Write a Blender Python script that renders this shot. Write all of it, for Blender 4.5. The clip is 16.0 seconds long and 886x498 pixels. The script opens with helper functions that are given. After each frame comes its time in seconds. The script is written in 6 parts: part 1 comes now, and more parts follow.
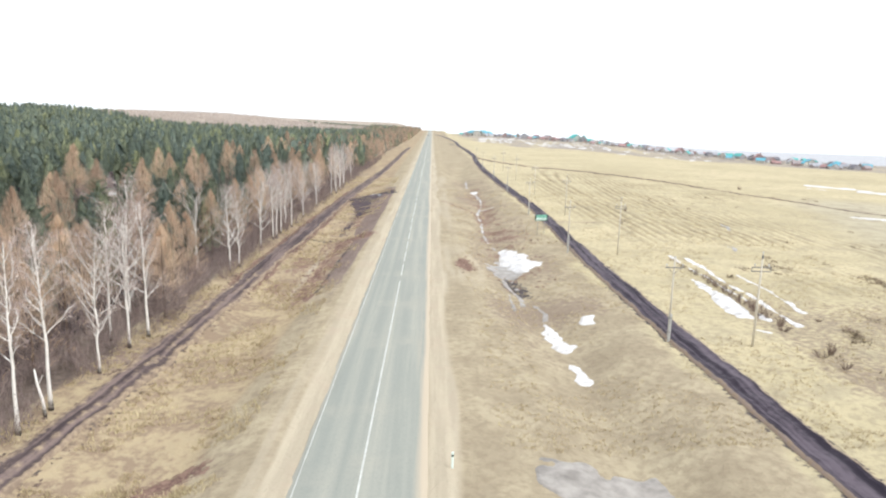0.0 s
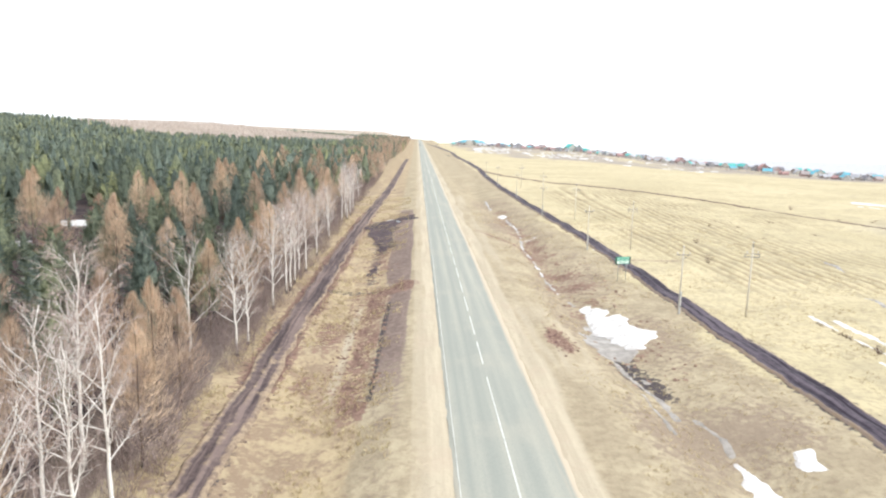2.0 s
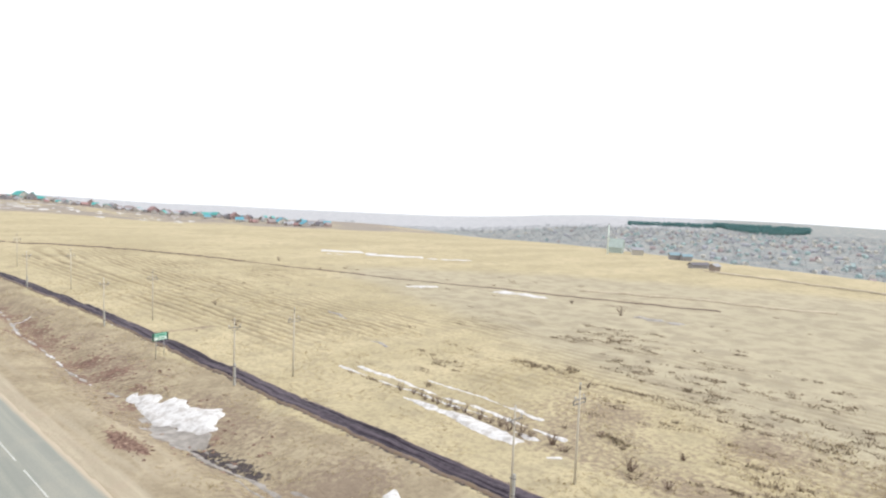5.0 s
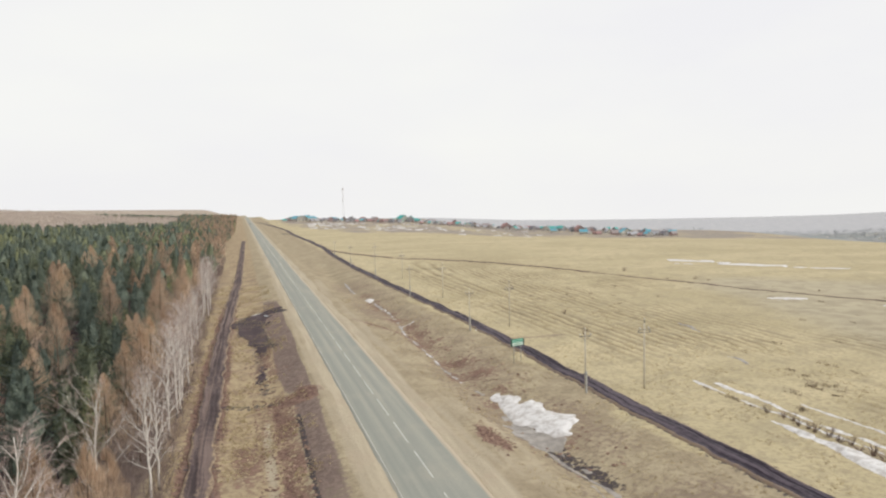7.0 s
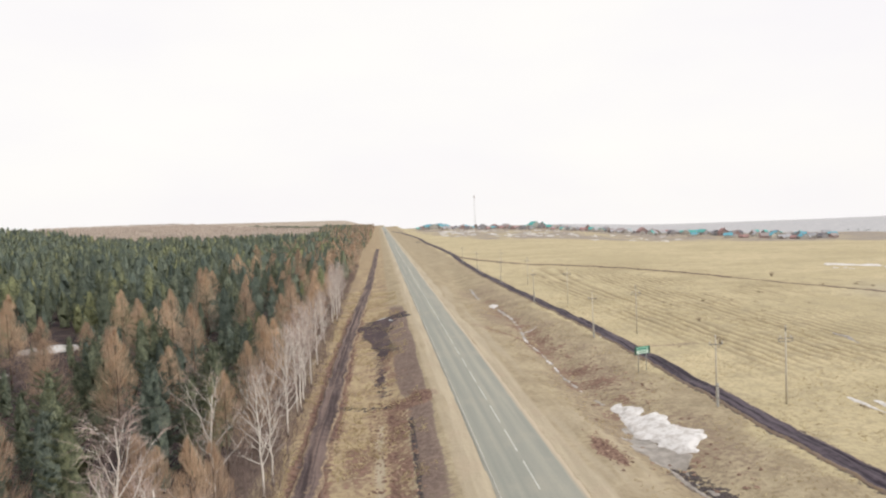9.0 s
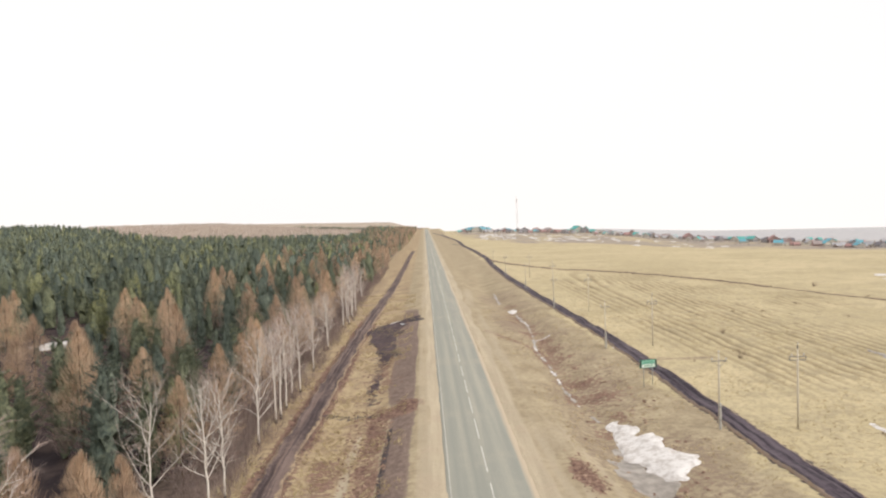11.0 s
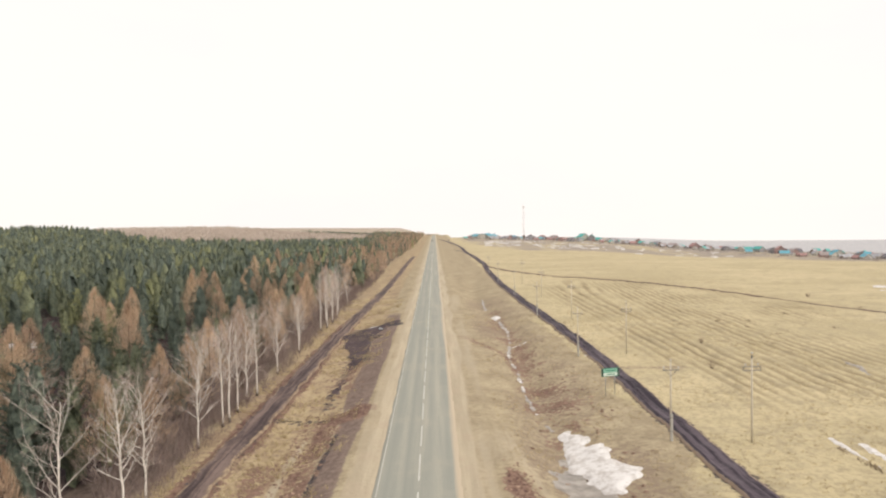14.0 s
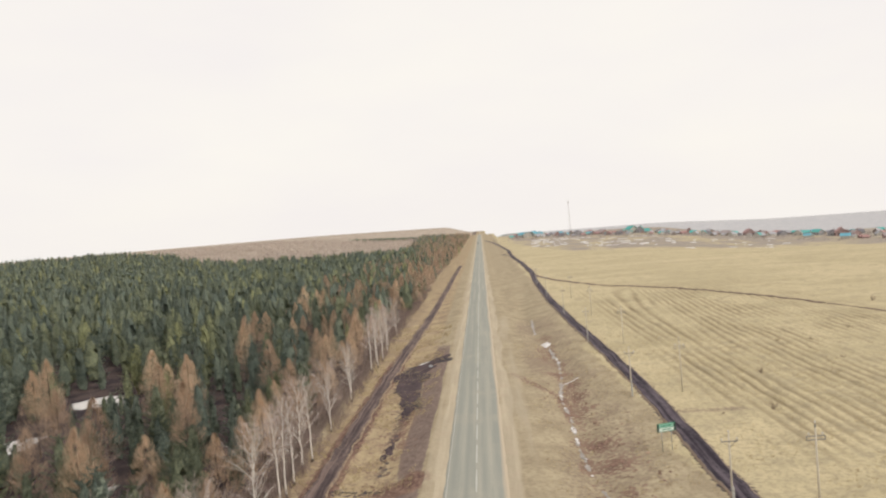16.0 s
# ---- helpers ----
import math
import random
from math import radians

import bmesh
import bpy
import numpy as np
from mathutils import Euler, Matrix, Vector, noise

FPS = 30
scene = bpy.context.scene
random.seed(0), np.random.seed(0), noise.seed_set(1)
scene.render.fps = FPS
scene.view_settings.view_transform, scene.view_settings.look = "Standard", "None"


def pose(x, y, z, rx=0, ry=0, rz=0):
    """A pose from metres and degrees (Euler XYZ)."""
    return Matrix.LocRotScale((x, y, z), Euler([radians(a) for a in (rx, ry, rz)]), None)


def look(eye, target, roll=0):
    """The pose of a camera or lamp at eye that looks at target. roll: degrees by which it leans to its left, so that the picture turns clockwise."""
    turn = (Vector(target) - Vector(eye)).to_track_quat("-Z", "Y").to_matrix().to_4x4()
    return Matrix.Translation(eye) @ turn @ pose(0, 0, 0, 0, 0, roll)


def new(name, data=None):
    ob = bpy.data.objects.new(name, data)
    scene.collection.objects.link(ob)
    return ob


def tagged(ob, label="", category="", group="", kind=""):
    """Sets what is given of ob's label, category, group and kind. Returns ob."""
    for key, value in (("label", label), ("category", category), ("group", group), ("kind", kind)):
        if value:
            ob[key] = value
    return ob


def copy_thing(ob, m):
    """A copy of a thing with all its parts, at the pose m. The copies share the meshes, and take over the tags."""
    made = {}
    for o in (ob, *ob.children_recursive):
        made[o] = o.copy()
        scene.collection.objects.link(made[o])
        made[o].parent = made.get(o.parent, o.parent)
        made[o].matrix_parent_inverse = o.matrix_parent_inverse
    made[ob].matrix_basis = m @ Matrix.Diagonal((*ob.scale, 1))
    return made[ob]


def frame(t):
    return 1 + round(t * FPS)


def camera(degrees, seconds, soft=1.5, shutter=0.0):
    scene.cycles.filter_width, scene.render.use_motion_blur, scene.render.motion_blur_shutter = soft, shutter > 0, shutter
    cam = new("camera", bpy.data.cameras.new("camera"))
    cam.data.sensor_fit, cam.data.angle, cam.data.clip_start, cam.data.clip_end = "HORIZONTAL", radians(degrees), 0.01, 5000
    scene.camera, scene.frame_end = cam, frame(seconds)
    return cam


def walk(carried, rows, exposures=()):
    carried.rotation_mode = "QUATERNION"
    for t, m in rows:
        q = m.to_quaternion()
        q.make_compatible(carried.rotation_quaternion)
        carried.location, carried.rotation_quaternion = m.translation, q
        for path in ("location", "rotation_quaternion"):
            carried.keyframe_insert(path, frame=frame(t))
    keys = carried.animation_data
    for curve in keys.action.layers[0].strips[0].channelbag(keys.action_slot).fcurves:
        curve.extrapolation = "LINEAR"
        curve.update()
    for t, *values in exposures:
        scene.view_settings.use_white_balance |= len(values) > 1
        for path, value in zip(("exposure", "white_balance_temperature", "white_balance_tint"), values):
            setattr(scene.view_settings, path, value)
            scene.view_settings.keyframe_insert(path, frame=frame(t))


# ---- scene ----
cam = camera(67.5, 16.0, soft=2.2)
PATH = [
    (0, (3.375, -1.593, 18.631), (3.416, 0.371, 18.255), 1.5),
    (0.5, (1.386, 4.633, 18.411), (1.442, 6.594, 18.025), 1.9),
    (1, (-1.056, 11.884, 18.294), (-0.977, 13.845, 17.91), 2.0),
    (1.5, (-3.18, 19.269, 18.365), (-3.101, 21.233, 17.999), 1.8),
    (2, (-6.022, 23.28, 19.796), (-5.938, 25.248, 19.445), 1.4),
    (2.5, (-9.31, 24.442, 21.946), (-9.269, 26.412, 21.602), 0.6),
    (3, (-12.004, 25.364, 22.612), (-11.991, 27.337, 22.286), 0.2),
    (3.2, (-12.503, 25.523, 22.787), (-12.208, 27.477, 22.476), 1.7),
    (3.3, (-12.804, 25.538, 22.816), (-12.179, 27.416, 22.524), 2.9),
    (3.5, (-13.615, 25.623, 22.847), (-12.798, 27.428, 22.574), 3.6),
    (4, (-13.908, 25.693, 22.994), (-12.931, 27.42, 22.743), 2.7),
    (4.2, (-13.709, 25.837, 23.029), (-12.424, 27.353, 22.804), 3.7),
    (6.3, (-15.07, 25.328, 23.15), (-13.588, 26.664, 23.006), 2.1),
    (6.5, (-15.188, 25.349, 23.201), (-13.816, 26.797, 23.051), 1.6),
    (6.7, (-15.407, 25.516, 23.138), (-14.444, 27.262, 22.982), 0.0),
    (6.8, (-15.214, 25.6, 23.095), (-14.442, 27.439, 22.943), -0.3),
    (7, (-14.573, 25.814, 22.939), (-13.989, 27.722, 22.798), -1.2),
    (7.5, (-13.733, 26.591, 22.611), (-13.305, 28.54, 22.487), -2.1),
    (8, (-13.403, 26.464, 22.313), (-13.083, 28.435, 22.205), -2.4),
    (8.5, (-13.111, 26.671, 22.222), (-12.866, 28.653, 22.116), -2.5),
    (9, (-11.778, 27.156, 22.161), (-11.585, 29.144, 22.055), -2.5),
    (11.5, (-4.203, 31.531, 21.644), (-4.169, 33.529, 21.561), -1.3),
    (12, (-4.194, 31.887, 21.568), (-4.175, 33.886, 21.495), -0.7),
    (12.5, (-3.469, 32.301, 21.266), (-3.461, 34.3, 21.191), -0.5),
    (13, (-1.841, 32.408, 21.159), (-1.817, 34.406, 21.083), -0.5),
    (13.5, (-0.084, 32.469, 20.905), (-0.07, 34.468, 20.826), -0.8),
    (14, (1.649, 32.531, 20.978), (1.674, 34.529, 20.906), -1.0),
    (14.5, (2.001, 32.646, 22.206), (2.013, 34.644, 22.134), -2.0),
    (15, (2.372, 32.889, 24.794), (2.346, 34.888, 24.726), -3.2),
    (15.5, (2.455, 33.032, 26.935), (2.391, 35.03, 26.862), -4.1),
    (16, (2.762, 33.335, 28.929), (2.645, 35.33, 28.855), -4.9),
]
walk(cam, [(t, look(eye, target, roll)) for t, eye, target, roll in PATH], [
    (0.0, 0.58, 5900, 8), (2.0, 0.78, 5950, 8), (3.0, 0.86, 5750, 9), (3.5, 0.72, 5800, 10), (4.2, 0.55, 5850, 10), (6.3, 0.0, 6400, 9), (7.0, -0.08, 6350, 9), (9.0, 0.03, 6450, 11), (12.5, 0.14, 6750, 12), (14.5, 0.06, 6800, 12), (16.0, -0.07, 6700, 11)])
# ---- world, sun ----
world = bpy.data.worlds.new("world")
scene.world = world
world.use_nodes = True
wn = world.node_tree.nodes
wl = world.node_tree.links
wn.clear()
w_out = wn.new("ShaderNodeOutputWorld")
w_bg = wn.new("ShaderNodeBackground")
w_sky = wn.new("ShaderNodeTexSky")
w_sky.sky_type = "NISHITA"
w_sky.sun_disc = False
w_sky.sun_elevation = radians(42)
w_sky.sun_rotation = radians(125)
w_sky.dust_density = 4.0
w_co = wn.new("ShaderNodeTexCoord")
w_map = wn.new("ShaderNodeMapping")
w_map.inputs["Scale"].default_value = (1.0, 1.0, 3.0)
w_noise = wn.new("ShaderNodeTexNoise")
w_noise.inputs["Scale"].default_value = 2.2
w_noise.inputs["Detail"].default_value = 5.0
w_ramp = wn.new("ShaderNodeValToRGB")
w_ramp.color_ramp.elements[0].position = 0.3
w_ramp.color_ramp.elements[0].color = (0.99, 0.965, 0.965, 1)
w_ramp.color_ramp.elements[1].position = 0.7
w_ramp.color_ramp.elements[1].color = (1.05, 1.03, 0.975, 1)
w_scale = wn.new("ShaderNodeVectorMath")
w_scale.operation = "SCALE"
w_scale.inputs["Scale"].default_value = 0.08
w_mix = wn.new("ShaderNodeMix")
w_mix.data_type = "RGBA"
w_mix.inputs[0].default_value = 0.94
wl.new(w_co.outputs["Generated"], w_map.inputs["Vector"])
wl.new(w_map.outputs["Vector"], w_noise.inputs["Vector"])
wl.new(w_noise.outputs["Fac"], w_ramp.inputs["Fac"])
wl.new(w_sky.outputs["Color"], w_scale.inputs[0])
wl.new(w_scale.outputs["Vector"], w_mix.inputs[6])
wl.new(w_ramp.outputs["Color"], w_mix.inputs[7])
wl.new(w_mix.outputs[2], w_bg.inputs["Color"])
w_bg.inputs["Strength"].default_value = 1.0
wl.new(w_bg.outputs["Background"], w_out.inputs["Surface"])

sun_data = bpy.data.lights.new("sun", "SUN")
sun_data.energy = 1.75
sun_data.angle = radians(18)
sun_data.color = (1.0, 0.95, 0.86)
sun = new("sun", sun_data)
sun.matrix_world = look((0, 0, 200), (0 - 90, 0 + 63, 100))


# ---- materials ----
def nd(nt, kind, **values):
    n = nt.nodes.new(kind)
    for k, v in values.items():
        n.inputs[k.replace("_", " ")].default_value = v
    return n


def plain(name, rough=0.9, spec=0.2, metal=0.0):
    m = bpy.data.materials.new(name)
    m.use_nodes = True
    b = m.node_tree.nodes["Principled BSDF"]
    b.inputs["Roughness"].default_value = rough
    b.inputs["Specular IOR Level"].default_value = spec
    b.inputs["Metallic"].default_value = metal
    return m, m.node_tree, b


def rgba(c):
    return (c[0], c[1], c[2], 1.0)


def mix(nt, fac, a, b):
    n = nt.nodes.new("ShaderNodeMix")
    n.data_type = "RGBA"
    for i, v in ((0, fac), (6, a), (7, b)):
        if isinstance(v, (tuple, list)):
            n.inputs[i].default_value = rgba(v)
        elif isinstance(v, (int, float)):
            n.inputs[i].default_value = v
        else:
            nt.links.new(v, n.inputs[i])
    return n.outputs[2]


def ramp(nt, fac, lo, hi):
    n = nt.nodes.new("ShaderNodeMapRange")
    n.interpolation_type = "SMOOTHSTEP"
    n.inputs["From Min"].default_value = lo
    n.inputs["From Max"].default_value = hi
    nt.links.new(fac, n.inputs["Value"])
    return n.outputs["Result"]


def math_node(nt, op, a, b):
    n = nt.nodes.new("ShaderNodeMath")
    n.operation = op
    for i, v in ((0, a), (1, b)):
        if isinstance(v, (int, float)):
            n.inputs[i].default_value = v
        else:
            nt.links.new(v, n.inputs[i])
    return n.outputs[0]


def noise_node(nt, scale, detail=4.0, rough=0.6, stretch=None):
    co = nt.nodes.new("ShaderNodeNewGeometry").outputs["Position"]
    if stretch:
        mp = nt.nodes.new("ShaderNodeMapping")
        mp.inputs["Scale"].default_value = stretch
        nt.links.new(co, mp.inputs["Vector"])
        co = mp.outputs["Vector"]
    n = nd(nt, "ShaderNodeTexNoise", Scale=scale, Detail=detail, Roughness=rough)
    nt.links.new(co, n.inputs["Vector"])
    return n.outputs["Fac"]


def bump(nt, b, height, strength=0.4, dist=0.05):
    n = nd(nt, "ShaderNodeBump", Strength=strength, Distance=dist)
    nt.links.new(height, n.inputs["Height"])
    nt.links.new(n.outputs["Normal"], b.inputs["Normal"])


def simple(name, a, b, scale=4.0, rough=0.85, spec=0.2, metal=0.0, island=0.0, per_object=0.0, bumps=0.0, leaf=0.0):
    """Two-tone noise material, with optional variation from piece to piece."""
    m, nt, bs = plain(name, rough, spec, metal)
    f1 = noise_node(nt, scale, 5.0)
    f2 = noise_node(nt, scale * 0.13, 2.0)
    fac = math_node(nt, "ADD", math_node(nt, "MULTIPLY", f1, 0.7), math_node(nt, "MULTIPLY", f2, 0.3))
    col = mix(nt, ramp(nt, fac, 0.32, 0.68), a, b)
    src = None
    if island:
        src, amount = nt.nodes.new("ShaderNodeNewGeometry").outputs["Random Per Island"], island
    elif per_object:
        src, amount = nt.nodes.new("ShaderNodeObjectInfo").outputs["Random"], per_object
    if src is not None:
        hs = nt.nodes.new("ShaderNodeHueSaturation")
        v = math_node(nt, "ADD", math_node(nt, "MULTIPLY", src, 2 * amount), 1.0 - amount)
        nt.links.new(v, hs.inputs["Value"])
        hv = math_node(nt, "ADD", math_node(nt, "MULTIPLY", src, 0.06 * amount), 0.5 - 0.03 * amount)
        nt.links.new(hv, hs.inputs["Hue"])
        nt.links.new(col, hs.inputs["Color"])
        col = hs.outputs["Color"]
    nt.links.new(col, bs.inputs["Base Color"])
    if bumps:
        bump(nt, bs, f1, bumps, 0.05)
    if leaf:
        tr = nt.nodes.new("ShaderNodeBsdfTranslucent")
        mx = nt.nodes.new("ShaderNodeMixShader")
        mx.inputs[0].default_value = leaf
        nt.links.new(col, tr.inputs["Color"])
        nt.links.new(bs.outputs[0], mx.inputs[1])
        nt.links.new(tr.outputs[0], mx.inputs[2])
        nt.links.new(mx.outputs[0], nt.nodes["Material Output"].inputs["Surface"])
    return m


def ground_material():
    m, nt, bs = plain("dry_steppe_ground", 0.95, 0.1)
    fine = noise_node(nt, 1.6, 6.0, 0.65)
    mid = noise_node(nt, 0.22, 5.0, 0.6)
    big = noise_node(nt, 0.03, 4.0, 0.55)
    lines = noise_node(nt, 0.55, 4.0, 0.6, (1.0, 0.09, 1.0))
    wide = noise_node(nt, 0.05, 4.0, 0.6, (0.35, 1.0, 1.0))
    grass = mix(nt, ramp(nt, mid, 0.35, 0.68), GRASS_A, GRASS_B)
    grass = mix(nt, math_node(nt, "MULTIPLY", ramp(nt, fine, 0.42, 0.62), 0.45), grass, GRASS_C)
    field = mix(nt, ramp(nt, wide, 0.36, 0.64), FIELD_A, FIELD_B)
    field = mix(nt, math_node(nt, "MULTIPLY", ramp(nt, mid, 0.48, 0.66), 0.65), field, FIELD_C)
    field = mix(nt, math_node(nt, "MULTIPLY", ramp(nt, fine, 0.44, 0.62), 0.5), field, FIELD_D)
    clump = noise_node(nt, 0.6, 5.0, 0.7, (1.0, 0.6, 1.0))
    field = mix(nt, math_node(nt, "MULTIPLY", ramp(nt, clump, 0.54, 0.68), 0.55), field, FIELD_D)

    def attr(name):
        n = nt.nodes.new("ShaderNodeAttribute")
        n.attribute_name = name
        return n.outputs["Fac"]

    def zone(name, spread, lo=0.4, hi=0.6, by=None):
        f = by if by is not None else fine
        off = math_node(nt, "MULTIPLY", math_node(nt, "SUBTRACT", f, 0.5), spread)
        return ramp(nt, math_node(nt, "ADD", attr(name), off), lo, hi)

    col = mix(nt, zone("field", 0.5, by=mid), grass, field)
    col = mix(nt, math_node(nt, "MULTIPLY", zone("grey", 0.6, 0.2, 0.8, by=wide), 0.75), col, mix(nt, ramp(nt, mid, 0.4, 0.62), (0.42, 0.375, 0.28), (0.33, 0.29, 0.22)))
    furrow = math_node(nt, "MULTIPLY", math_node(nt, "ADD", math_node(nt, "MULTIPLY", ramp(nt, lines, 0.36, 0.56), 0.65), 0.45), attr("furrow"))
    col = mix(nt, furrow, col, FURROW)
    col = mix(nt, zone("verge", 0.8, 0.35, 0.75), col, mix(nt, ramp(nt, math_node(nt, "ADD", math_node(nt, "MULTIPLY", fine, 0.5), math_node(nt, "MULTIPLY", mid, 0.5)), 0.43, 0.57), VERGE_A, VERGE_B))
    col = mix(nt, math_node(nt, "MULTIPLY", zone("heather", 1.4, 0.35, 0.75), 0.8), col, HEATHER)
    col = mix(nt, zone("garden", 1.0, 0.3, 0.7, by=mid), col, mix(nt, ramp(nt, fine, 0.4, 0.6), (0.245, 0.215, 0.195), (0.345, 0.30, 0.25)))
    col = mix(nt, math_node(nt, "MULTIPLY", zone("burn", 0.9, 0.3, 0.7), 0.85), col, mix(nt, ramp(nt, fine, 0.4, 0.6), BURN_A, BURN_B))
    col = mix(nt, zone("soil", 1.8, 0.4, 0.7), col, mix(nt, ramp(nt, fine, 0.4, 0.62), SOIL_A, SOIL_B))
    streak = noise_node(nt, 0.8, 5.0, 0.65, (1.0, 0.05, 1.0))
    sand = mix(nt, ramp(nt, streak, 0.38, 0.62), SAND_A, SAND_B)
    sand = mix(nt, math_node(nt, "MULTIPLY", ramp(nt, mid, 0.45, 0.7), 0.5), sand, SAND_C)
    col = mix(nt, zone("sand", 0.9, 0.35, 0.75, by=streak), col, sand)
    mud = zone("mud", 1.3, 0.42, 0.6)
    col = mix(nt, mud, col, mix(nt, ramp(nt, fine, 0.4, 0.62), MUD_A, MUD_B))
    col = mix(nt, math_node(nt, "MULTIPLY", zone("litter", 1.0, 0.35, 0.7), 0.9), col, mix(nt, ramp(nt, fine, 0.4, 0.6), (0.110, 0.084, 0.078), (0.185, 0.145, 0.122)))
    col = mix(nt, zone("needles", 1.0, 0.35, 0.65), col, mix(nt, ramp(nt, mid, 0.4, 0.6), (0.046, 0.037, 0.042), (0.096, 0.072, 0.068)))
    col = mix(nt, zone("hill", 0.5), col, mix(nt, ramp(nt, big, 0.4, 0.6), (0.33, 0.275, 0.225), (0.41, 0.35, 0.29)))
    # Distance haze is put into these colours: valley and far ground go grey.
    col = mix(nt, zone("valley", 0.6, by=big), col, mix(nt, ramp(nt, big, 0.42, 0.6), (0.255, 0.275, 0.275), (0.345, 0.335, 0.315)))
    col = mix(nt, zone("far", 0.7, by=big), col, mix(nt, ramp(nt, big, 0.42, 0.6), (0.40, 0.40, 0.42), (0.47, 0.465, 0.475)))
    nt.links.new(col, bs.inputs["Base Color"])
    rough = mix(nt, mud, (0.95, 0.95, 0.95), (0.8, 0.8, 0.8))
    nt.links.new(rough, bs.inputs["Roughness"])
    h = math_node(nt, "ADD", fine, math_node(nt, "MULTIPLY", mid, 2.0))
    bump(nt, bs, h, 0.7, 0.25)
    return m


GRASS_A, GRASS_B, GRASS_C = (0.315, 0.26, 0.18), (0.42, 0.355, 0.245), (0.215, 0.17, 0.115)
FIELD_A, FIELD_B, FIELD_C, FIELD_D = (0.445, 0.38, 0.24), (0.535, 0.455, 0.292), (0.365, 0.315, 0.212), (0.29, 0.245, 0.17)
VERGE_A, VERGE_B = (0.405, 0.324, 0.206), (0.268, 0.200, 0.139)
FURROW, HEATHER = (0.18, 0.138, 0.082), (0.24, 0.185, 0.14)
BURN_A, BURN_B = (0.126, 0.090, 0.087), (0.220, 0.162, 0.145)
SOIL_A, SOIL_B = (0.118, 0.070, 0.060), (0.255, 0.168, 0.130)
SAND_A, SAND_B, SAND_C = (0.46, 0.395, 0.295), (0.385, 0.33, 0.245), (0.41, 0.33, 0.25)
MUD_A, MUD_B = (0.030, 0.026, 0.032), (0.095, 0.078, 0.078)


def asphalt_material():
    m, nt, bs = plain("worn_asphalt", 0.8, 0.25)
    grain = noise_node(nt, 9.0, 3.0, 0.7)
    lane = noise_node(nt, 0.9, 5.0, 0.6, (1.0, 0.03, 1.0))
    patch = noise_node(nt, 0.12, 4.0, 0.6)
    col = mix(nt, ramp(nt, lane, 0.36, 0.66), (0.262, 0.268, 0.236), (0.350, 0.340, 0.288))
    col = mix(nt, math_node(nt, "MULTIPLY", ramp(nt, patch, 0.5, 0.66), 0.5), col, (0.355, 0.335, 0.28))
    col = mix(nt, math_node(nt, "MULTIPLY", ramp(nt, grain, 0.45, 0.7), 0.25), col, (0.14, 0.15, 0.15))
    n = nt.nodes.new("ShaderNodeAttribute")
    n.attribute_name = "dust"
    col = mix(nt, ramp(nt, math_node(nt, "ADD", n.outputs["Fac"], math_node(nt, "MULTIPLY", math_node(nt, "SUBTRACT", lane, 0.5), 1.2)), 0.3, 0.8), col, (0.44, 0.37, 0.28))
    n2 = nt.nodes.new("ShaderNodeAttribute")
    n2.attribute_name = "wheel"
    col = mix(nt, math_node(nt, "MULTIPLY", n2.outputs["Fac"], math_node(nt, "MULTIPLY", ramp(nt, lane, 0.3, 0.6), 0.6)), col, (0.185, 0.205, 0.19))
    nt.links.new(col, bs.inputs["Base Color"])
    bump(nt, bs, grain, 0.25, 0.02)
    return m


def snow_material():
    m, nt, bs = plain("old_snow", 0.6, 0.3)
    f = noise_node(nt, 1.3, 6.0, 0.65)
    g = noise_node(nt, 0.35, 3.0)
    col = mix(nt, ramp(nt, f, 0.35, 0.6), (0.47, 0.44, 0.42), (0.68, 0.665, 0.66))
    col = mix(nt, math_node(nt, "MULTIPLY", ramp(nt, g, 0.55, 0.75), 0.35), col, (0.42, 0.36, 0.31))
    nt.links.new(col, bs.inputs["Base Color"])
    bump(nt, bs, f, 0.5, 0.08)
    return m


def bark_birch_material():
    m, nt, bs = plain("birch_bark", 0.8, 0.2)
    bands = noise_node(nt, 1.6, 3.0, 0.6, (1.0, 1.0, 5.0))
    col = mix(nt, ramp(nt, bands, 0.62, 0.74), (0.72, 0.68, 0.63), (0.15, 0.12, 0.11))
    foot = nt.nodes.new("ShaderNodeTexCoord").outputs["Object"]
    sep = nt.nodes.new("ShaderNodeSeparateXYZ")
    nt.links.new(foot, sep.inputs["Vector"])
    rise = math_node(nt, "ADD", sep.outputs["Z"], math_node(nt, "MULTIPLY", bands, 1.6))
    col = mix(nt, ramp(nt, rise, 0.9, 1.7), (0.085, 0.07, 0.065), col)
    nt.links.new(col, bs.inputs["Base Color"])
    return m


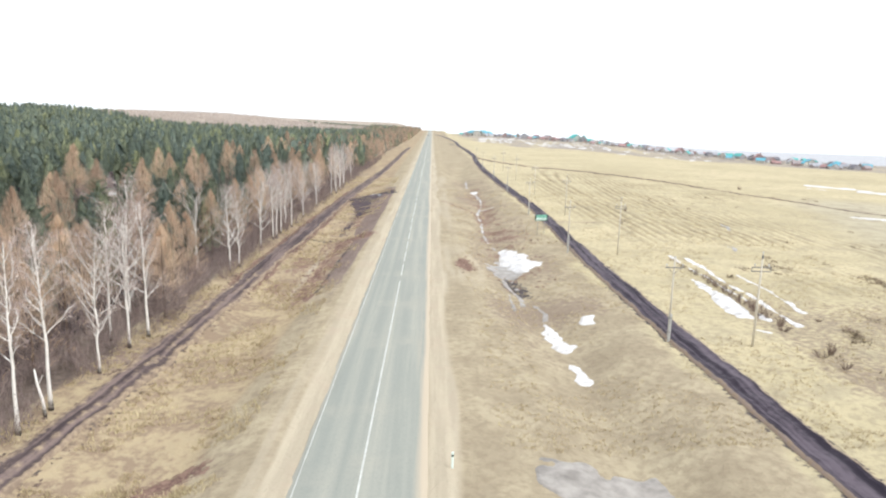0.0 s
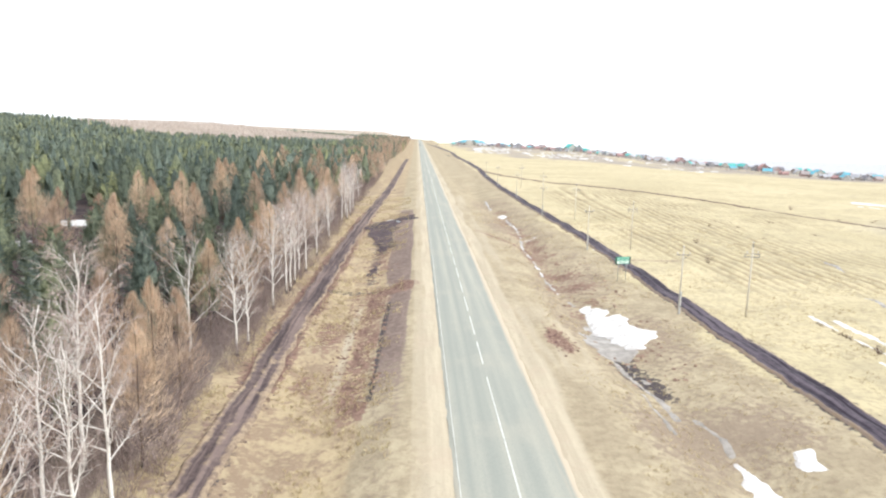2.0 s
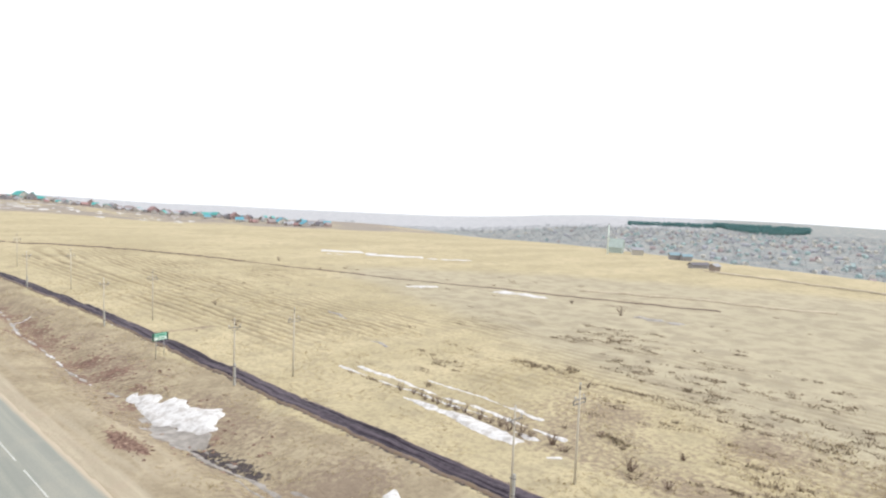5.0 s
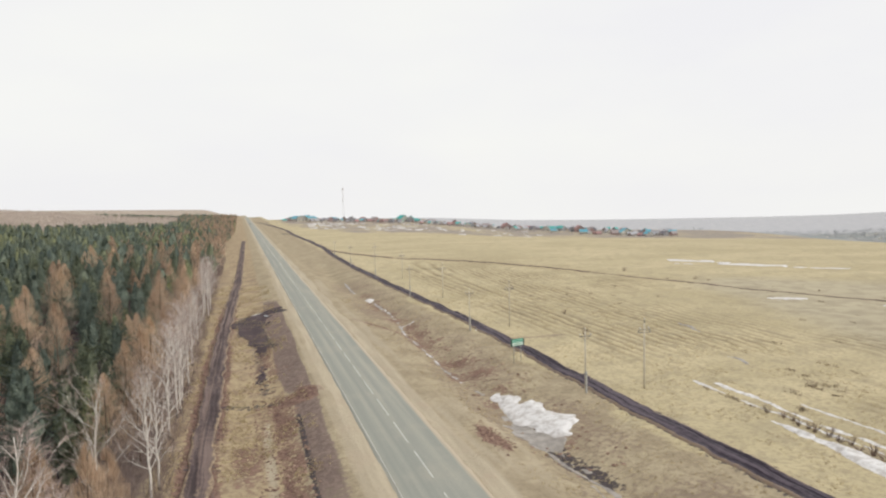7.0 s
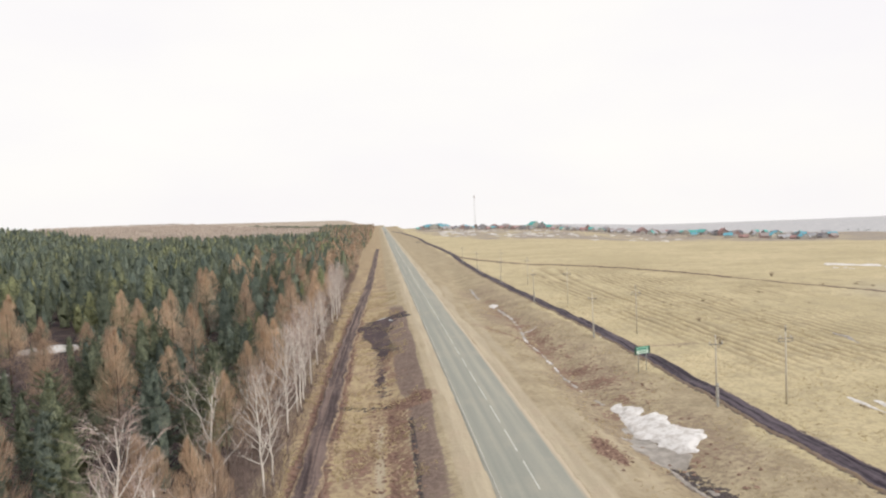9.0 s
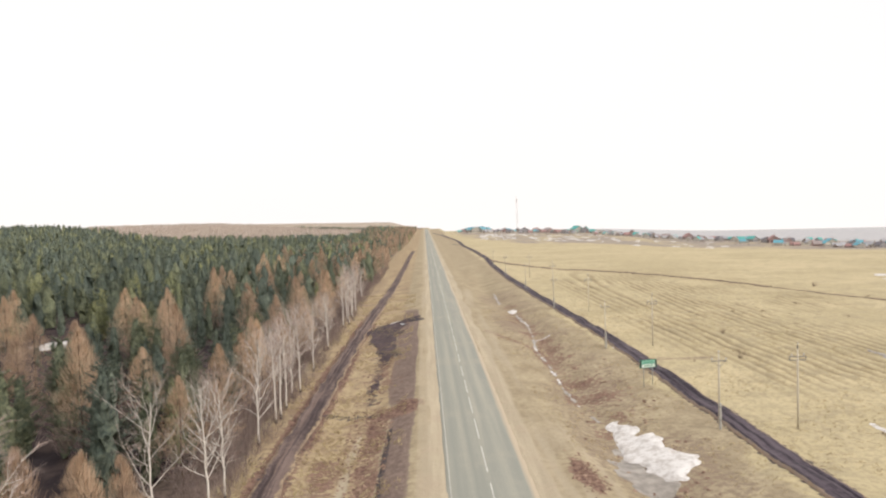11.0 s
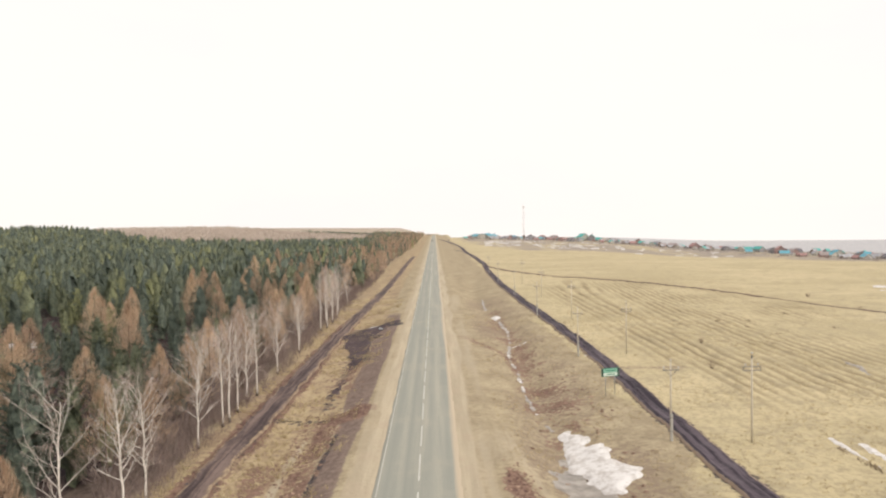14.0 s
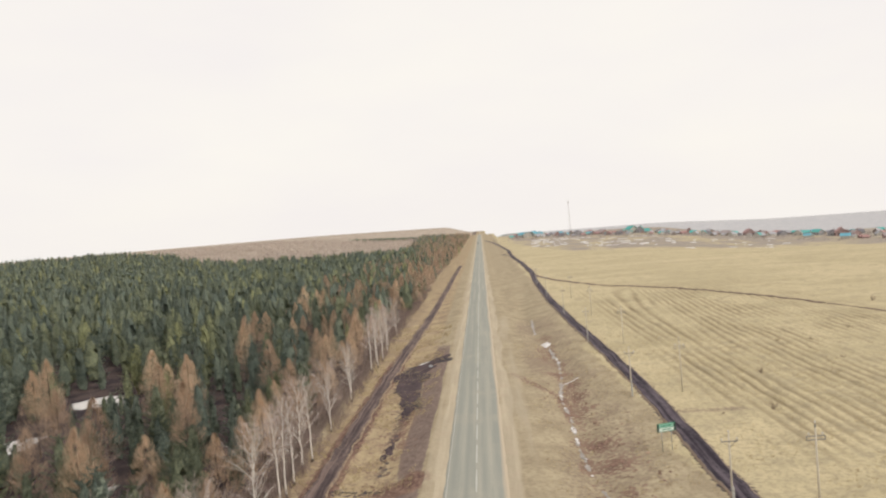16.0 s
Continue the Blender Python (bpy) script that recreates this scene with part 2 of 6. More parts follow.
def track_material(name, dark, light, wet, side, rim):
    m, nt, bs = plain(name, wet, 0.12)
    n = nt.nodes.new("ShaderNodeAttribute")
    n.attribute_name = "across"
    fine = noise_node(nt, 1.8, 5.0, 0.65)
    co = nt.nodes.new("ShaderNodeCombineXYZ")
    nt.links.new(n.outputs["Fac"], co.inputs["X"])
    n2 = nt.nodes.new("ShaderNodeAttribute")
    n2.attribute_name = "along"
    nt.links.new(n2.outputs["Fac"], co.inputs["Y"])
    streak = nd(nt, "ShaderNodeTexNoise", Scale=1.0, Detail=4.0, Roughness=0.6)
    nt.links.new(co.outputs["Vector"], streak.inputs["Vector"])
    f = math_node(nt, "ADD", math_node(nt, "MULTIPLY", streak.outputs["Fac"], 0.75), math_node(nt, "MULTIPLY", fine, 0.25))
    col = mix(nt, ramp(nt, f, 0.40, 0.62), dark, light)
    n3 = nt.nodes.new("ShaderNodeAttribute")
    n3.attribute_name = "core"
    rag = math_node(nt, "ADD", noise_node(nt, 1.1, 5.0, 0.7), math_node(nt, "MULTIPLY", noise_node(nt, 0.25, 3.0, 0.6), 0.6))
    core = math_node(nt, "ADD", n3.outputs["Fac"], math_node(nt, "MULTIPLY", math_node(nt, "SUBTRACT", rag, 0.8), 1.5))
    edge = mix(nt, ramp(nt, fine, 0.4, 0.6), side, rim)
    col = mix(nt, ramp(nt, core, 0.28, 0.62), edge, col)
    nt.links.new(col, bs.inputs["Base Color"])
    bump(nt, bs, f, 0.8, 0.15)
    return m


M_TRACK = track_material("wet_black_track", (0.020, 0.015, 0.023), (0.120, 0.098, 0.116), 0.72, (0.25, 0.195, 0.16), VERGE_B)
M_TRACK_LEFT = track_material("firebreak_mud", (0.060, 0.045, 0.047), (0.190, 0.142, 0.128), 0.8, (0.215, 0.160, 0.120), (0.33, 0.255, 0.175))
M_GROUND = ground_material()
M_ASPHALT = asphalt_material()
M_SNOW = snow_material()
M_SLUSH = simple("grey_slush_ice", (0.16, 0.140, 0.122), (0.36, 0.325, 0.29), 0.9, 0.4, 0.4, bumps=0.3)
M_PAINT = simple("road_paint", (0.60, 0.60, 0.56), (0.38, 0.38, 0.35), 3.0, 0.6)
def needle_material(name, by_object):
    """Pine needles from blue-green to yellow-green, tree by tree, lighter in some sprays."""
    m, nt, bs = plain(name, 0.65, 0.3)
    if by_object:
        src = nt.nodes.new("ShaderNodeObjectInfo").outputs["Random"]
    else:
        att = nt.nodes.new("ShaderNodeAttribute")
        att.attribute_name = "tree"
        src = att.outputs["Fac"]
    spray = nt.nodes.new("ShaderNodeNewGeometry").outputs["Random Per Island"]
    a = mix(nt, spray, (0.215, 0.270, 0.235), (0.345, 0.395, 0.312))
    b = mix(nt, spray, (0.365, 0.380, 0.192), (0.535, 0.540, 0.268))
    col = mix(nt, math_node(nt, "POWER", src, 1.7), a, b)
    other = math_node(nt, "FRACT", math_node(nt, "MULTIPLY", src, 7.31), 0.0)
    col = mix(nt, math_node(nt, "MULTIPLY", other, 0.7), col, (0.085, 0.120, 0.112))
    grain = noise_node(nt, 3.2, 4.0, 0.7)
    col = mix(nt, math_node(nt, "MULTIPLY", ramp(nt, grain, 0.54, 0.40), 0.5), col, (0.050, 0.075, 0.066))
    col = mix(nt, math_node(nt, "MULTIPLY", ramp(nt, grain, 0.55, 0.70), 0.5), col, (0.40, 0.43, 0.26))
    nt.links.new(col, bs.inputs["Base Color"])
    bump(nt, bs, grain, 1.0, 0.35)
    tr = nt.nodes.new("ShaderNodeBsdfTranslucent")
    mx = nt.nodes.new("ShaderNodeMixShader")
    mx.inputs[0].default_value = 0.35
    nt.links.new(col, tr.inputs["Color"])
    nt.links.new(bs.outputs[0], mx.inputs[1])
    nt.links.new(tr.outputs[0], mx.inputs[2])
    nt.links.new(mx.outputs[0], nt.nodes["Material Output"].inputs["Surface"])
    return m


M_PINE = needle_material("pine_needles", True)
M_PINE_STUFF = needle_material("pine_needles_far", False)
M_PINE_BARK = simple("pine_bark", (0.16, 0.085, 0.05), (0.09, 0.065, 0.05), 3.0, 0.9)
M_LARCH = simple("larch_twigs", (0.57, 0.412, 0.285), (0.67, 0.515, 0.385), 0.35, 0.85, 0.1, per_object=0.22, leaf=0.45)
M_LARCH_OLD = simple("old_larch_branches", (0.31, 0.240, 0.222), (0.41, 0.325, 0.295), 0.35, 0.9, 0.1, per_object=0.15, leaf=0.3)
M_LARCH_STUFF = simple("larch_twigs_far", (0.52, 0.375, 0.275), (0.62, 0.475, 0.36), 0.2, 0.85, 0.1, island=0.2, leaf=0.4)
M_HILL_WOOD = simple("bare_hill_wood", (0.475, 0.410, 0.365), (0.565, 0.490, 0.435), 0.05, 0.9, 0.1, island=0.2, leaf=0.3)
M_LARCH_BARK = simple("larch_bark", (0.17, 0.12, 0.09), (0.10, 0.075, 0.06), 3.0, 0.9)
M_BIRCH = bark_birch_material()
M_TWIG_PALE = simple("birch_twigs", (0.50, 0.41, 0.37), (0.36, 0.28, 0.25), 1.0, 0.8)
M_TWIG = simple("bare_twigs", (0.135, 0.095, 0.08), (0.23, 0.165, 0.13), 1.0, 0.9, per_object=0.2)
M_SCRUB = simple("bare_scrub", (0.215, 0.165, 0.155), (0.31, 0.245, 0.22), 0.5, 0.9, 0.1, island=0.3, leaf=0.2)
M_TUFT = simple("dry_grass_blades", (0.50, 0.42, 0.27), (0.38, 0.30, 0.18), 0.4, 0.9, 0.1, island=0.3)
M_MUD_BROWN = simple("brown_track_mud", (0.10, 0.07, 0.06), (0.21, 0.15, 0.115), 2.0, 0.8, 0.2, bumps=0.8)
M_MUD = simple("churned_mud", (0.028, 0.022, 0.028), (0.125, 0.092, 0.094), 2.2, 0.85, 0.12, bumps=0.8)
M_CLOD = simple("soil_clods", (0.17, 0.105, 0.085), (0.33, 0.235, 0.18), 2.0, 0.95, 0.1, island=0.3)
M_POLE = simple("weathered_pole_wood", (0.50, 0.45, 0.37), (0.60, 0.55, 0.46), 4.0, 0.9, 0.1, per_object=0.12, bumps=0.3)
M_CONCRETE = simple("pole_concrete", (0.46, 0.45, 0.42), (0.36, 0.35, 0.33), 5.0, 0.9, 0.2, bumps=0.3)
M_STEEL = simple("dark_steel", (0.17, 0.165, 0.16), (0.25, 0.235, 0.22), 8.0, 0.6, 0.4, 0.3)
M_GALV = simple("galvanised_steel", (0.42, 0.43, 0.43), (0.33, 0.34, 0.34), 6.0, 0.5, 0.5, 0.7)
M_PORCELAIN = simple("insulator_porcelain", (0.55, 0.53, 0.50), (0.42, 0.40, 0.38), 5.0, 0.3, 0.5)
M_SIGN = simple("green_sign_sheet", (0.015, 0.20, 0.12), (0.02, 0.24, 0.15), 4.0, 0.45, 0.4)
M_SIGN_WHITE = simple("white_sign_sheet", (0.72, 0.80, 0.75), (0.62, 0.72, 0.67), 4.0, 0.45, 0.4)
M_SIGN_PALE = simple("pale_green_sign_sheet", (0.25, 0.50, 0.40), (0.30, 0.56, 0.45), 4.0, 0.45, 0.4)
M_SIGN_DARK = simple("sign_dark_edge", (0.02, 0.05, 0.04), (0.03, 0.07, 0.05), 4.0, 0.5, 0.4)
M_WATER, _nt, _b = plain("puddle_water", 0.08, 0.5)
_b.inputs["Base Color"].default_value = (0.035, 0.032, 0.036, 1)
bump(_nt, _b, noise_node(_nt, 2.0, 3.0), 0.06, 0.02)


# ---- geometry helpers ----
_rng = np.random.RandomState(7)
_table = _rng.rand(256, 256)


def vnoise(x, y, scale, seed=0):
    """Smooth value noise in 0..1, for arrays of places; scale is the size of its cells in metres."""
    x = np.asarray(x, float) / scale + 37.3 * seed
    y = np.asarray(y, float) / scale + 91.7 * seed
    xi, yi = np.floor(x).astype(int), np.floor(y).astype(int)
    fx, fy = x - xi, y - yi
    fx, fy = fx * fx * (3 - 2 * fx), fy * fy * (3 - 2 * fy)
    a, b = _table[xi % 256, yi % 256], _table[(xi + 1) % 256, yi % 256]
    c, d = _table[xi % 256, (yi + 1) % 256], _table[(xi + 1) % 256, (yi + 1) % 256]
    return (a + (b - a) * fx) * (1 - fy) + (c + (d - c) * fx) * fy


def sstep(v, lo, hi):
    k = np.clip((np.asarray(v, float) - lo) / (hi - lo), 0, 1)
    return k * k * (3 - 2 * k)


def band(v, lo, hi, soft):
    return sstep(v, lo - soft, lo + soft) * (1 - sstep(v, hi - soft, hi + soft))


TRACK = [(27.6, -60), (27.2, 0), (26.9, 31), (26.6, 42), (26.3, 54), (26.0, 64), (26.0, 85), (26.3, 112), (26.8, 136), (26.4, 169), (25.0, 217), (24.4, 262), (25.4, 330), (27.6, 380), (26.4, 528), (23.6, 703)]
TRACK_END = [(27.6, 380), (26.9, 470), (25.0, 540), (26.5, 640), (22.5, 760), (17.0, 900), (8.0, 1010)]
BRANCH = [(27.4, 378), (29, 352), (33, 332), (40, 312), (51, 289), (68, 267), (81, 240), (92, 212), (99, 187), (109, 161), (119, 137), (125, 121), (133, 102), (141, 84), (157, 54), (178, 18)]
LEFT_TRACK = [(-21.6, 0), (-19.6, 34), (-19.2, 42), (-18.9, 52), (-18.9, 66), (-19.0, 90), (-18.8, 119), (-18.4, 150), (-17.6, 180), (-15.8, 240), (-14.4, 330), (-12.5, 480)]


STREAM = [(14.0, 103), (13.4, 107), (13.1, 111), (13.3, 115), (13.2, 120), (13.4, 126), (13.9, 132), (13.6, 138), (13.9, 145), (14.6, 150), (15.3, 155), (15.9, 162), (16.5, 170), (16.2, 179), (16.3, 190)]


def x_of(line, y):
    return np.interp(y, [p[1] for p in line], [p[0] for p in line])


def furrows(x, y):
    """Old plough ridges in the field: how high the ridge stands (0 to 1), and how well it is kept."""
    u = x - 0.00032 * np.clip(y - 100, 0, 175) ** 2 * np.clip((x - 41) / 12, 0, 1) + 0.0002 * np.minimum(y - 95, 0) ** 2 + 0.9 * vnoise(x, y, 30, 17)
    ridge = 0.5 + 0.5 * np.sin(u * 2 * np.pi / 1.9)
    kept = sstep(vnoise(x, y, 22, 18) + 0.35 * vnoise(x * 2.5, y * 0.25, 9, 19), 0.28, 0.75)
    kept = kept * (sstep(vnoise(x, y * 0.45, 4.0, 23), 0.22, 0.6) * (1 - 0.7 * sstep(y, 95, 140)) + 0.7 * sstep(y, 95, 140))
    kept = np.maximum(kept, sstep(y, 92, 118) * (0.55 + 0.45 * vnoise(x, y * 0.5, 6, 29)) * (1 - sstep(u, 62, 84)))
    return ridge, kept * band(u, 36, 92, 4) * (1 - sstep(y, 240, 300)) * (0.45 + 0.55 * sstep(y, 85, 112))


def sunk(x, y):
    """How far the verge and the forest on the left lie below the road."""
    x, y = np.asarray(x, float), np.asarray(y, float)
    z = np.interp(x, [-150, -60, -23, -20, -16, -13, -11, -9, -7.5, -6], [0, 0.85, 0.85, 1.05, 1.75, 1.8, 1.45, 0.8, 0.3, 0])
    return z * (1 - 0.4 * sstep(y, 130, 185)) * (1 - sstep(y, 260, 420))


def laid(x, y):
    """Where a mark of the left verge, planned on level ground, comes to lie on the sunken one."""
    k = 1 + float(sunk(x, y)) / 21.5
    return -7 + (x + 7) * k, 29 + (y - 29) * k


def terrain(x, y):
    """Height of the ground."""
    x, y = np.asarray(x, float), np.asarray(y, float)
    ax = np.abs(x)
    z = -0.10 * (1 - sstep(ax, 3.4, 3.7)) - 0.35 * sstep(x, 6.5, 10.0) - sunk(x, y)
    along = sstep(y, -40, 30) * (1 - sstep(y, 240, 330))
    mid = 14.6 + 1.2 * np.sin(y / 21.0)
    z = z - 1.15 * along * np.exp(-((x - mid) / 3.0) ** 2)
    z = z + 0.35 * sstep(x, 18, 23) * (1 - sstep(x, 300, 400))
    near = 1 - sstep(np.hypot(x, y - 90), 250, 700)
    rough = (vnoise(x, y, 1.7, 1) - 0.5) * 0.22 + (vnoise(x, y, 6.0, 2) - 0.5) * 0.35
    z = z + rough * sstep(ax, 4.5, 9.0) * near
    ridge, kept = furrows(x, y)
    z = z + 0.24 * ridge * kept * near
    z = z + 0.5 * np.exp(-((x - 8.6) / 1.8) ** 2 - ((y - 89.5) / 5.5) ** 2)
    # right-hand side: a gentle fall, then the valley
    z = z - 0.02 * np.maximum(0, x - 80) * (1 - sstep(x, 320, 600)) - 5.5 * sstep(x, 320, 600)
    s = np.maximum(x - (252 + 0.31 * y), np.where(x > 30, (y - 1130) * 0.8, -1))
    z = z - 72 * sstep(s, 0, 560)
    d = np.hypot(x, y)
    az = np.degrees(np.arctan2(x, y))
    hills = sstep(d, 2600, 3900)
    z = z + hills * sstep(az, 2, 12) * (-14 + 16 * vnoise(az, d / 400, 9, 3) + 18 * sstep(az, 52, 68))
    # the land drops away behind the village
    z = z - 5.0 * sstep(d, 380, 650) * sstep(az, 12, 24) * (1 - sstep(az, 46, 58))
    z = z - 26.0 * sstep(d, 720, 1250) * sstep(az, 13, 24) * (1 - sstep(az, 48, 60))
    z = z - 22.0 * np.exp(-((az - 36) / 14.0) ** 2) * sstep(d, 1300, 2400)
    # straight on: the crest
    z = z - 40 * sstep(y, 1420, 2600) * (1 - sstep(x, 30, 200)) * sstep(x, -260, -60)
    # left-hand side: the wooded hill
    left = sstep(-x, 60, 400)
    z = z + left * (2.5 * sstep(d, 200, 420) + 15.2 * sstep(d, 420, 1150) * sstep(-az, 1.5, 16))
    z = z + 4.0 * sstep(-x, 30, 140) * sstep(d, 700, 1300)
    return z


def ground_z(x, y):
    return float(terrain(x, y))


def shade_smooth(me):
    me.polygons.foreach_set("use_smooth", np.ones(len(me.polygons), bool))


def grid_mesh(name, X, Y, Z, material, attributes=()):
    """A sheet from three arrays of the same shape."""
    r, c = X.shape
    me = bpy.data.meshes.new(name)
    idx = np.arange(r * c).reshape(r, c)
    quads = np.stack([idx[:-1, :-1], idx[:-1, 1:], idx[1:, 1:], idx[1:, :-1]], -1).reshape(-1, 4)
    me.vertices.add(r * c)
    me.vertices.foreach_set("co", np.stack([X, Y, Z], -1).astype(np.float32).ravel())
    me.loops.add(quads.size)
    me.loops.foreach_set("vertex_index", quads.astype(np.int32).ravel())
    me.polygons.add(len(quads))
    me.polygons.foreach_set("loop_start", np.arange(0, quads.size, 4, dtype=np.int32))
    shade_smooth(me)
    me.update(calc_edges=True)
    for key, values in attributes:
        me.attributes.new(key, "FLOAT", "POINT").data.foreach_set("value", np.asarray(values, np.float32).ravel())
    me.materials.append(material)
    return me


def tri_mesh(name, verts, material, tree=None, axis=None):
    """A mesh of loose triangles from an array n x 3 x 3; tree: a number for each triangle; axis: where the stem of each
    one's crown stands, out of which its sprays then turn their smooth side."""
    normals = None
    if axis is not None:
        t = np.array(verts, float)
        out = t - np.concatenate([np.broadcast_to(np.asarray(axis, float), (len(t), 2)), np.zeros((len(t), 1))], 1)[:, None]
        out[..., 2] = 0
        normals = out / (np.linalg.norm(out, axis=2)[..., None] + 0.4)
        normals += np.array([0, 0, 0.55]) + 0.36 * np.random.RandomState(len(t)).normal(size=(len(t), 1, 3))
        normals /= np.linalg.norm(normals, axis=2)[..., None]
        face = np.cross(t[:, 1] - t[:, 0], t[:, 2] - t[:, 0])
        turned = (face * normals.mean(1)).sum(1) < 0
        t[turned] = t[turned][:, ::-1]
        normals[turned] = normals[turned][:, ::-1]
        verts = t
    v = np.asarray(verts, np.float32).reshape(-1, 3)
    me = bpy.data.meshes.new(name)
    me.vertices.add(len(v))
    me.vertices.foreach_set("co", v.ravel())
    me.loops.add(len(v))
    me.loops.foreach_set("vertex_index", np.arange(len(v), dtype=np.int32))
    me.polygons.add(len(v) // 3)
    me.polygons.foreach_set("loop_start", np.arange(0, len(v), 3, dtype=np.int32))
    me.update(calc_edges=True)
    if tree is not None:
        me.attributes.new("tree", "FLOAT", "FACE").data.foreach_set("value", np.asarray(tree, np.float32))
    if normals is not None:
        shade_smooth(me)
        me.normals_split_custom_set_from_vertices(normals.reshape(-1, 3).tolist())
    me.materials.append(material)
    return me


class Geo:
    """Collects the vertices and faces of one mesh."""

    def __init__(self):
        self.v, self.f = [], []

    def add(self, verts, faces):
        n = len(self.v)
        self.v += [tuple(p) for p in verts]
        self.f += [tuple(n + i for i in q) for q in faces]
        return self

    def box(self, x0, x1, y0, y1, z0, z1, b=0.0):
        """A box; b: the width of its chamfered upper and side edges."""
        if b <= 0:
            p = [(x, y, z) for z in (z0, z1) for y in (y0, y1) for x in (x0, x1)]
            return self.add(p, [(0, 2, 3, 1), (4, 5, 7, 6), (0, 1, 5, 4), (2, 6, 7, 3), (0, 4, 6, 2), (1, 3, 7, 5)])
        ring = [(x0 + b, y0), (x1 - b, y0), (x1, y0 + b), (x1, y1 - b), (x1 - b, y1), (x0 + b, y1), (x0, y1 - b), (x0, y0 + b)]
        cx, cy = (x0 + x1) / 2, (y0 + y1) / 2
        kx, ky = (x1 - x0 - 2 * b) / (x1 - x0), (y1 - y0 - 2 * b) / (y1 - y0)
        low = [(x, y, z0) for x, y in ring]
        mid = [(x, y, z1 - b) for x, y in ring]
        top = [(cx + (x - cx) * kx, cy + (y - cy) * ky, z1) for x, y in ring]
        faces = [tuple(range(7, -1, -1)), tuple(range(16, 24))]
        for k in (0, 8):
            faces += [(k + i, k + (i + 1) % 8, k + 8 + (i + 1) % 8, k + 8 + i) for i in range(8)]
        return self.add(low + mid + top, faces)

    def tube(self, points, radii, n=6, cap=True):
        """A tapered tube through points."""
        pts = [Vector(p) for p in points]
        verts, faces = [], []
        for i, p in enumerate(pts):
            d = (pts[min(i + 1, len(pts) - 1)] - pts[max(i - 1, 0)]).normalized()
            a = d.orthogonal().normalized() if abs(d.z) < 0.95 else Vector((1, 0, 0))
            a = (a - d * a.dot(d)).normalized()
            b = d.cross(a)
            for k in range(n):
                t = 2 * math.pi * k / n
                verts.append(p + (a * math.cos(t) + b * math.sin(t)) * radii[i])
        for i in range(len(pts) - 1):
            for k in range(n):
                faces.append((i * n + k, i * n + (k + 1) % n, (i + 1) * n + (k + 1) % n, (i + 1) * n + k))
        if cap:
            faces += [tuple(range(n - 1, -1, -1)), tuple((len(pts) - 1) * n + k for k in range(n))]
        return self.add(verts, faces)

    def mesh(self, name, material, smooth=False):
        me = bpy.data.meshes.new(name)
        me.from_pydata(self.v, [], self.f)
        if smooth:
            shade_smooth(me)
        me.update()
        me.materials.append(material)
        return me


def part(name, geo, material, parent, label="", smooth=False):
    """Links a Geo or a ready mesh as one object under a thing or a part."""
    me = geo.mesh(name, material, smooth) if isinstance(geo, Geo) else geo
    ob = new(name, me)
    ob.parent = parent
    if label:
        tagged(ob, label)
    return ob


def thing(name, label, category, at=(0, 0, 0), turn=0.0, group="", kind=""):
    """An Empty at a thing's base."""
    ob = new(name)
    ob.matrix_basis = pose(at[0], at[1], at[2], 0, 0, turn)
    ob.empty_display_size = 0.2
    return tagged(ob, label, category, group, kind)


# ---- ground ----
def steps(lo, a, b, hi, fine, growth):
    """Coordinates fine between a and b, and ever coarser out to lo and hi."""
    out = list(np.arange(a, b + 1e-6, fine))
    s = fine
    while out[-1] < hi:
        s *= growth
        out.append(min(hi, out[-1] + s))
    s, low = fine, [a]
    while low[-1] > lo:
        s *= growth
        low.append(max(lo, low[-1] - s))
    return np.array(low[:0:-1] + out)


def near_line(line, x, y, half, soft):
    return 1 - sstep(np.abs(x - x_of(line, y)), half - soft, half + soft)


def near_poly(line, x, y, half, soft):
    """Closeness to a broken line that may run any way."""
    best = np.full(np.shape(x), 1e9)
    for (x0, y0), (x1, y1) in zip(line[:-1], line[1:]):
        dx, dy = x1 - x0, y1 - y0
        k = np.clip(((x - x0) * dx + (y - y0) * dy) / (dx * dx + dy * dy), 0, 1)
        best = np.minimum(best, np.hypot(x - x0 - k * dx, y - y0 - k * dy))
    return 1 - sstep(best, half - soft, half + soft)


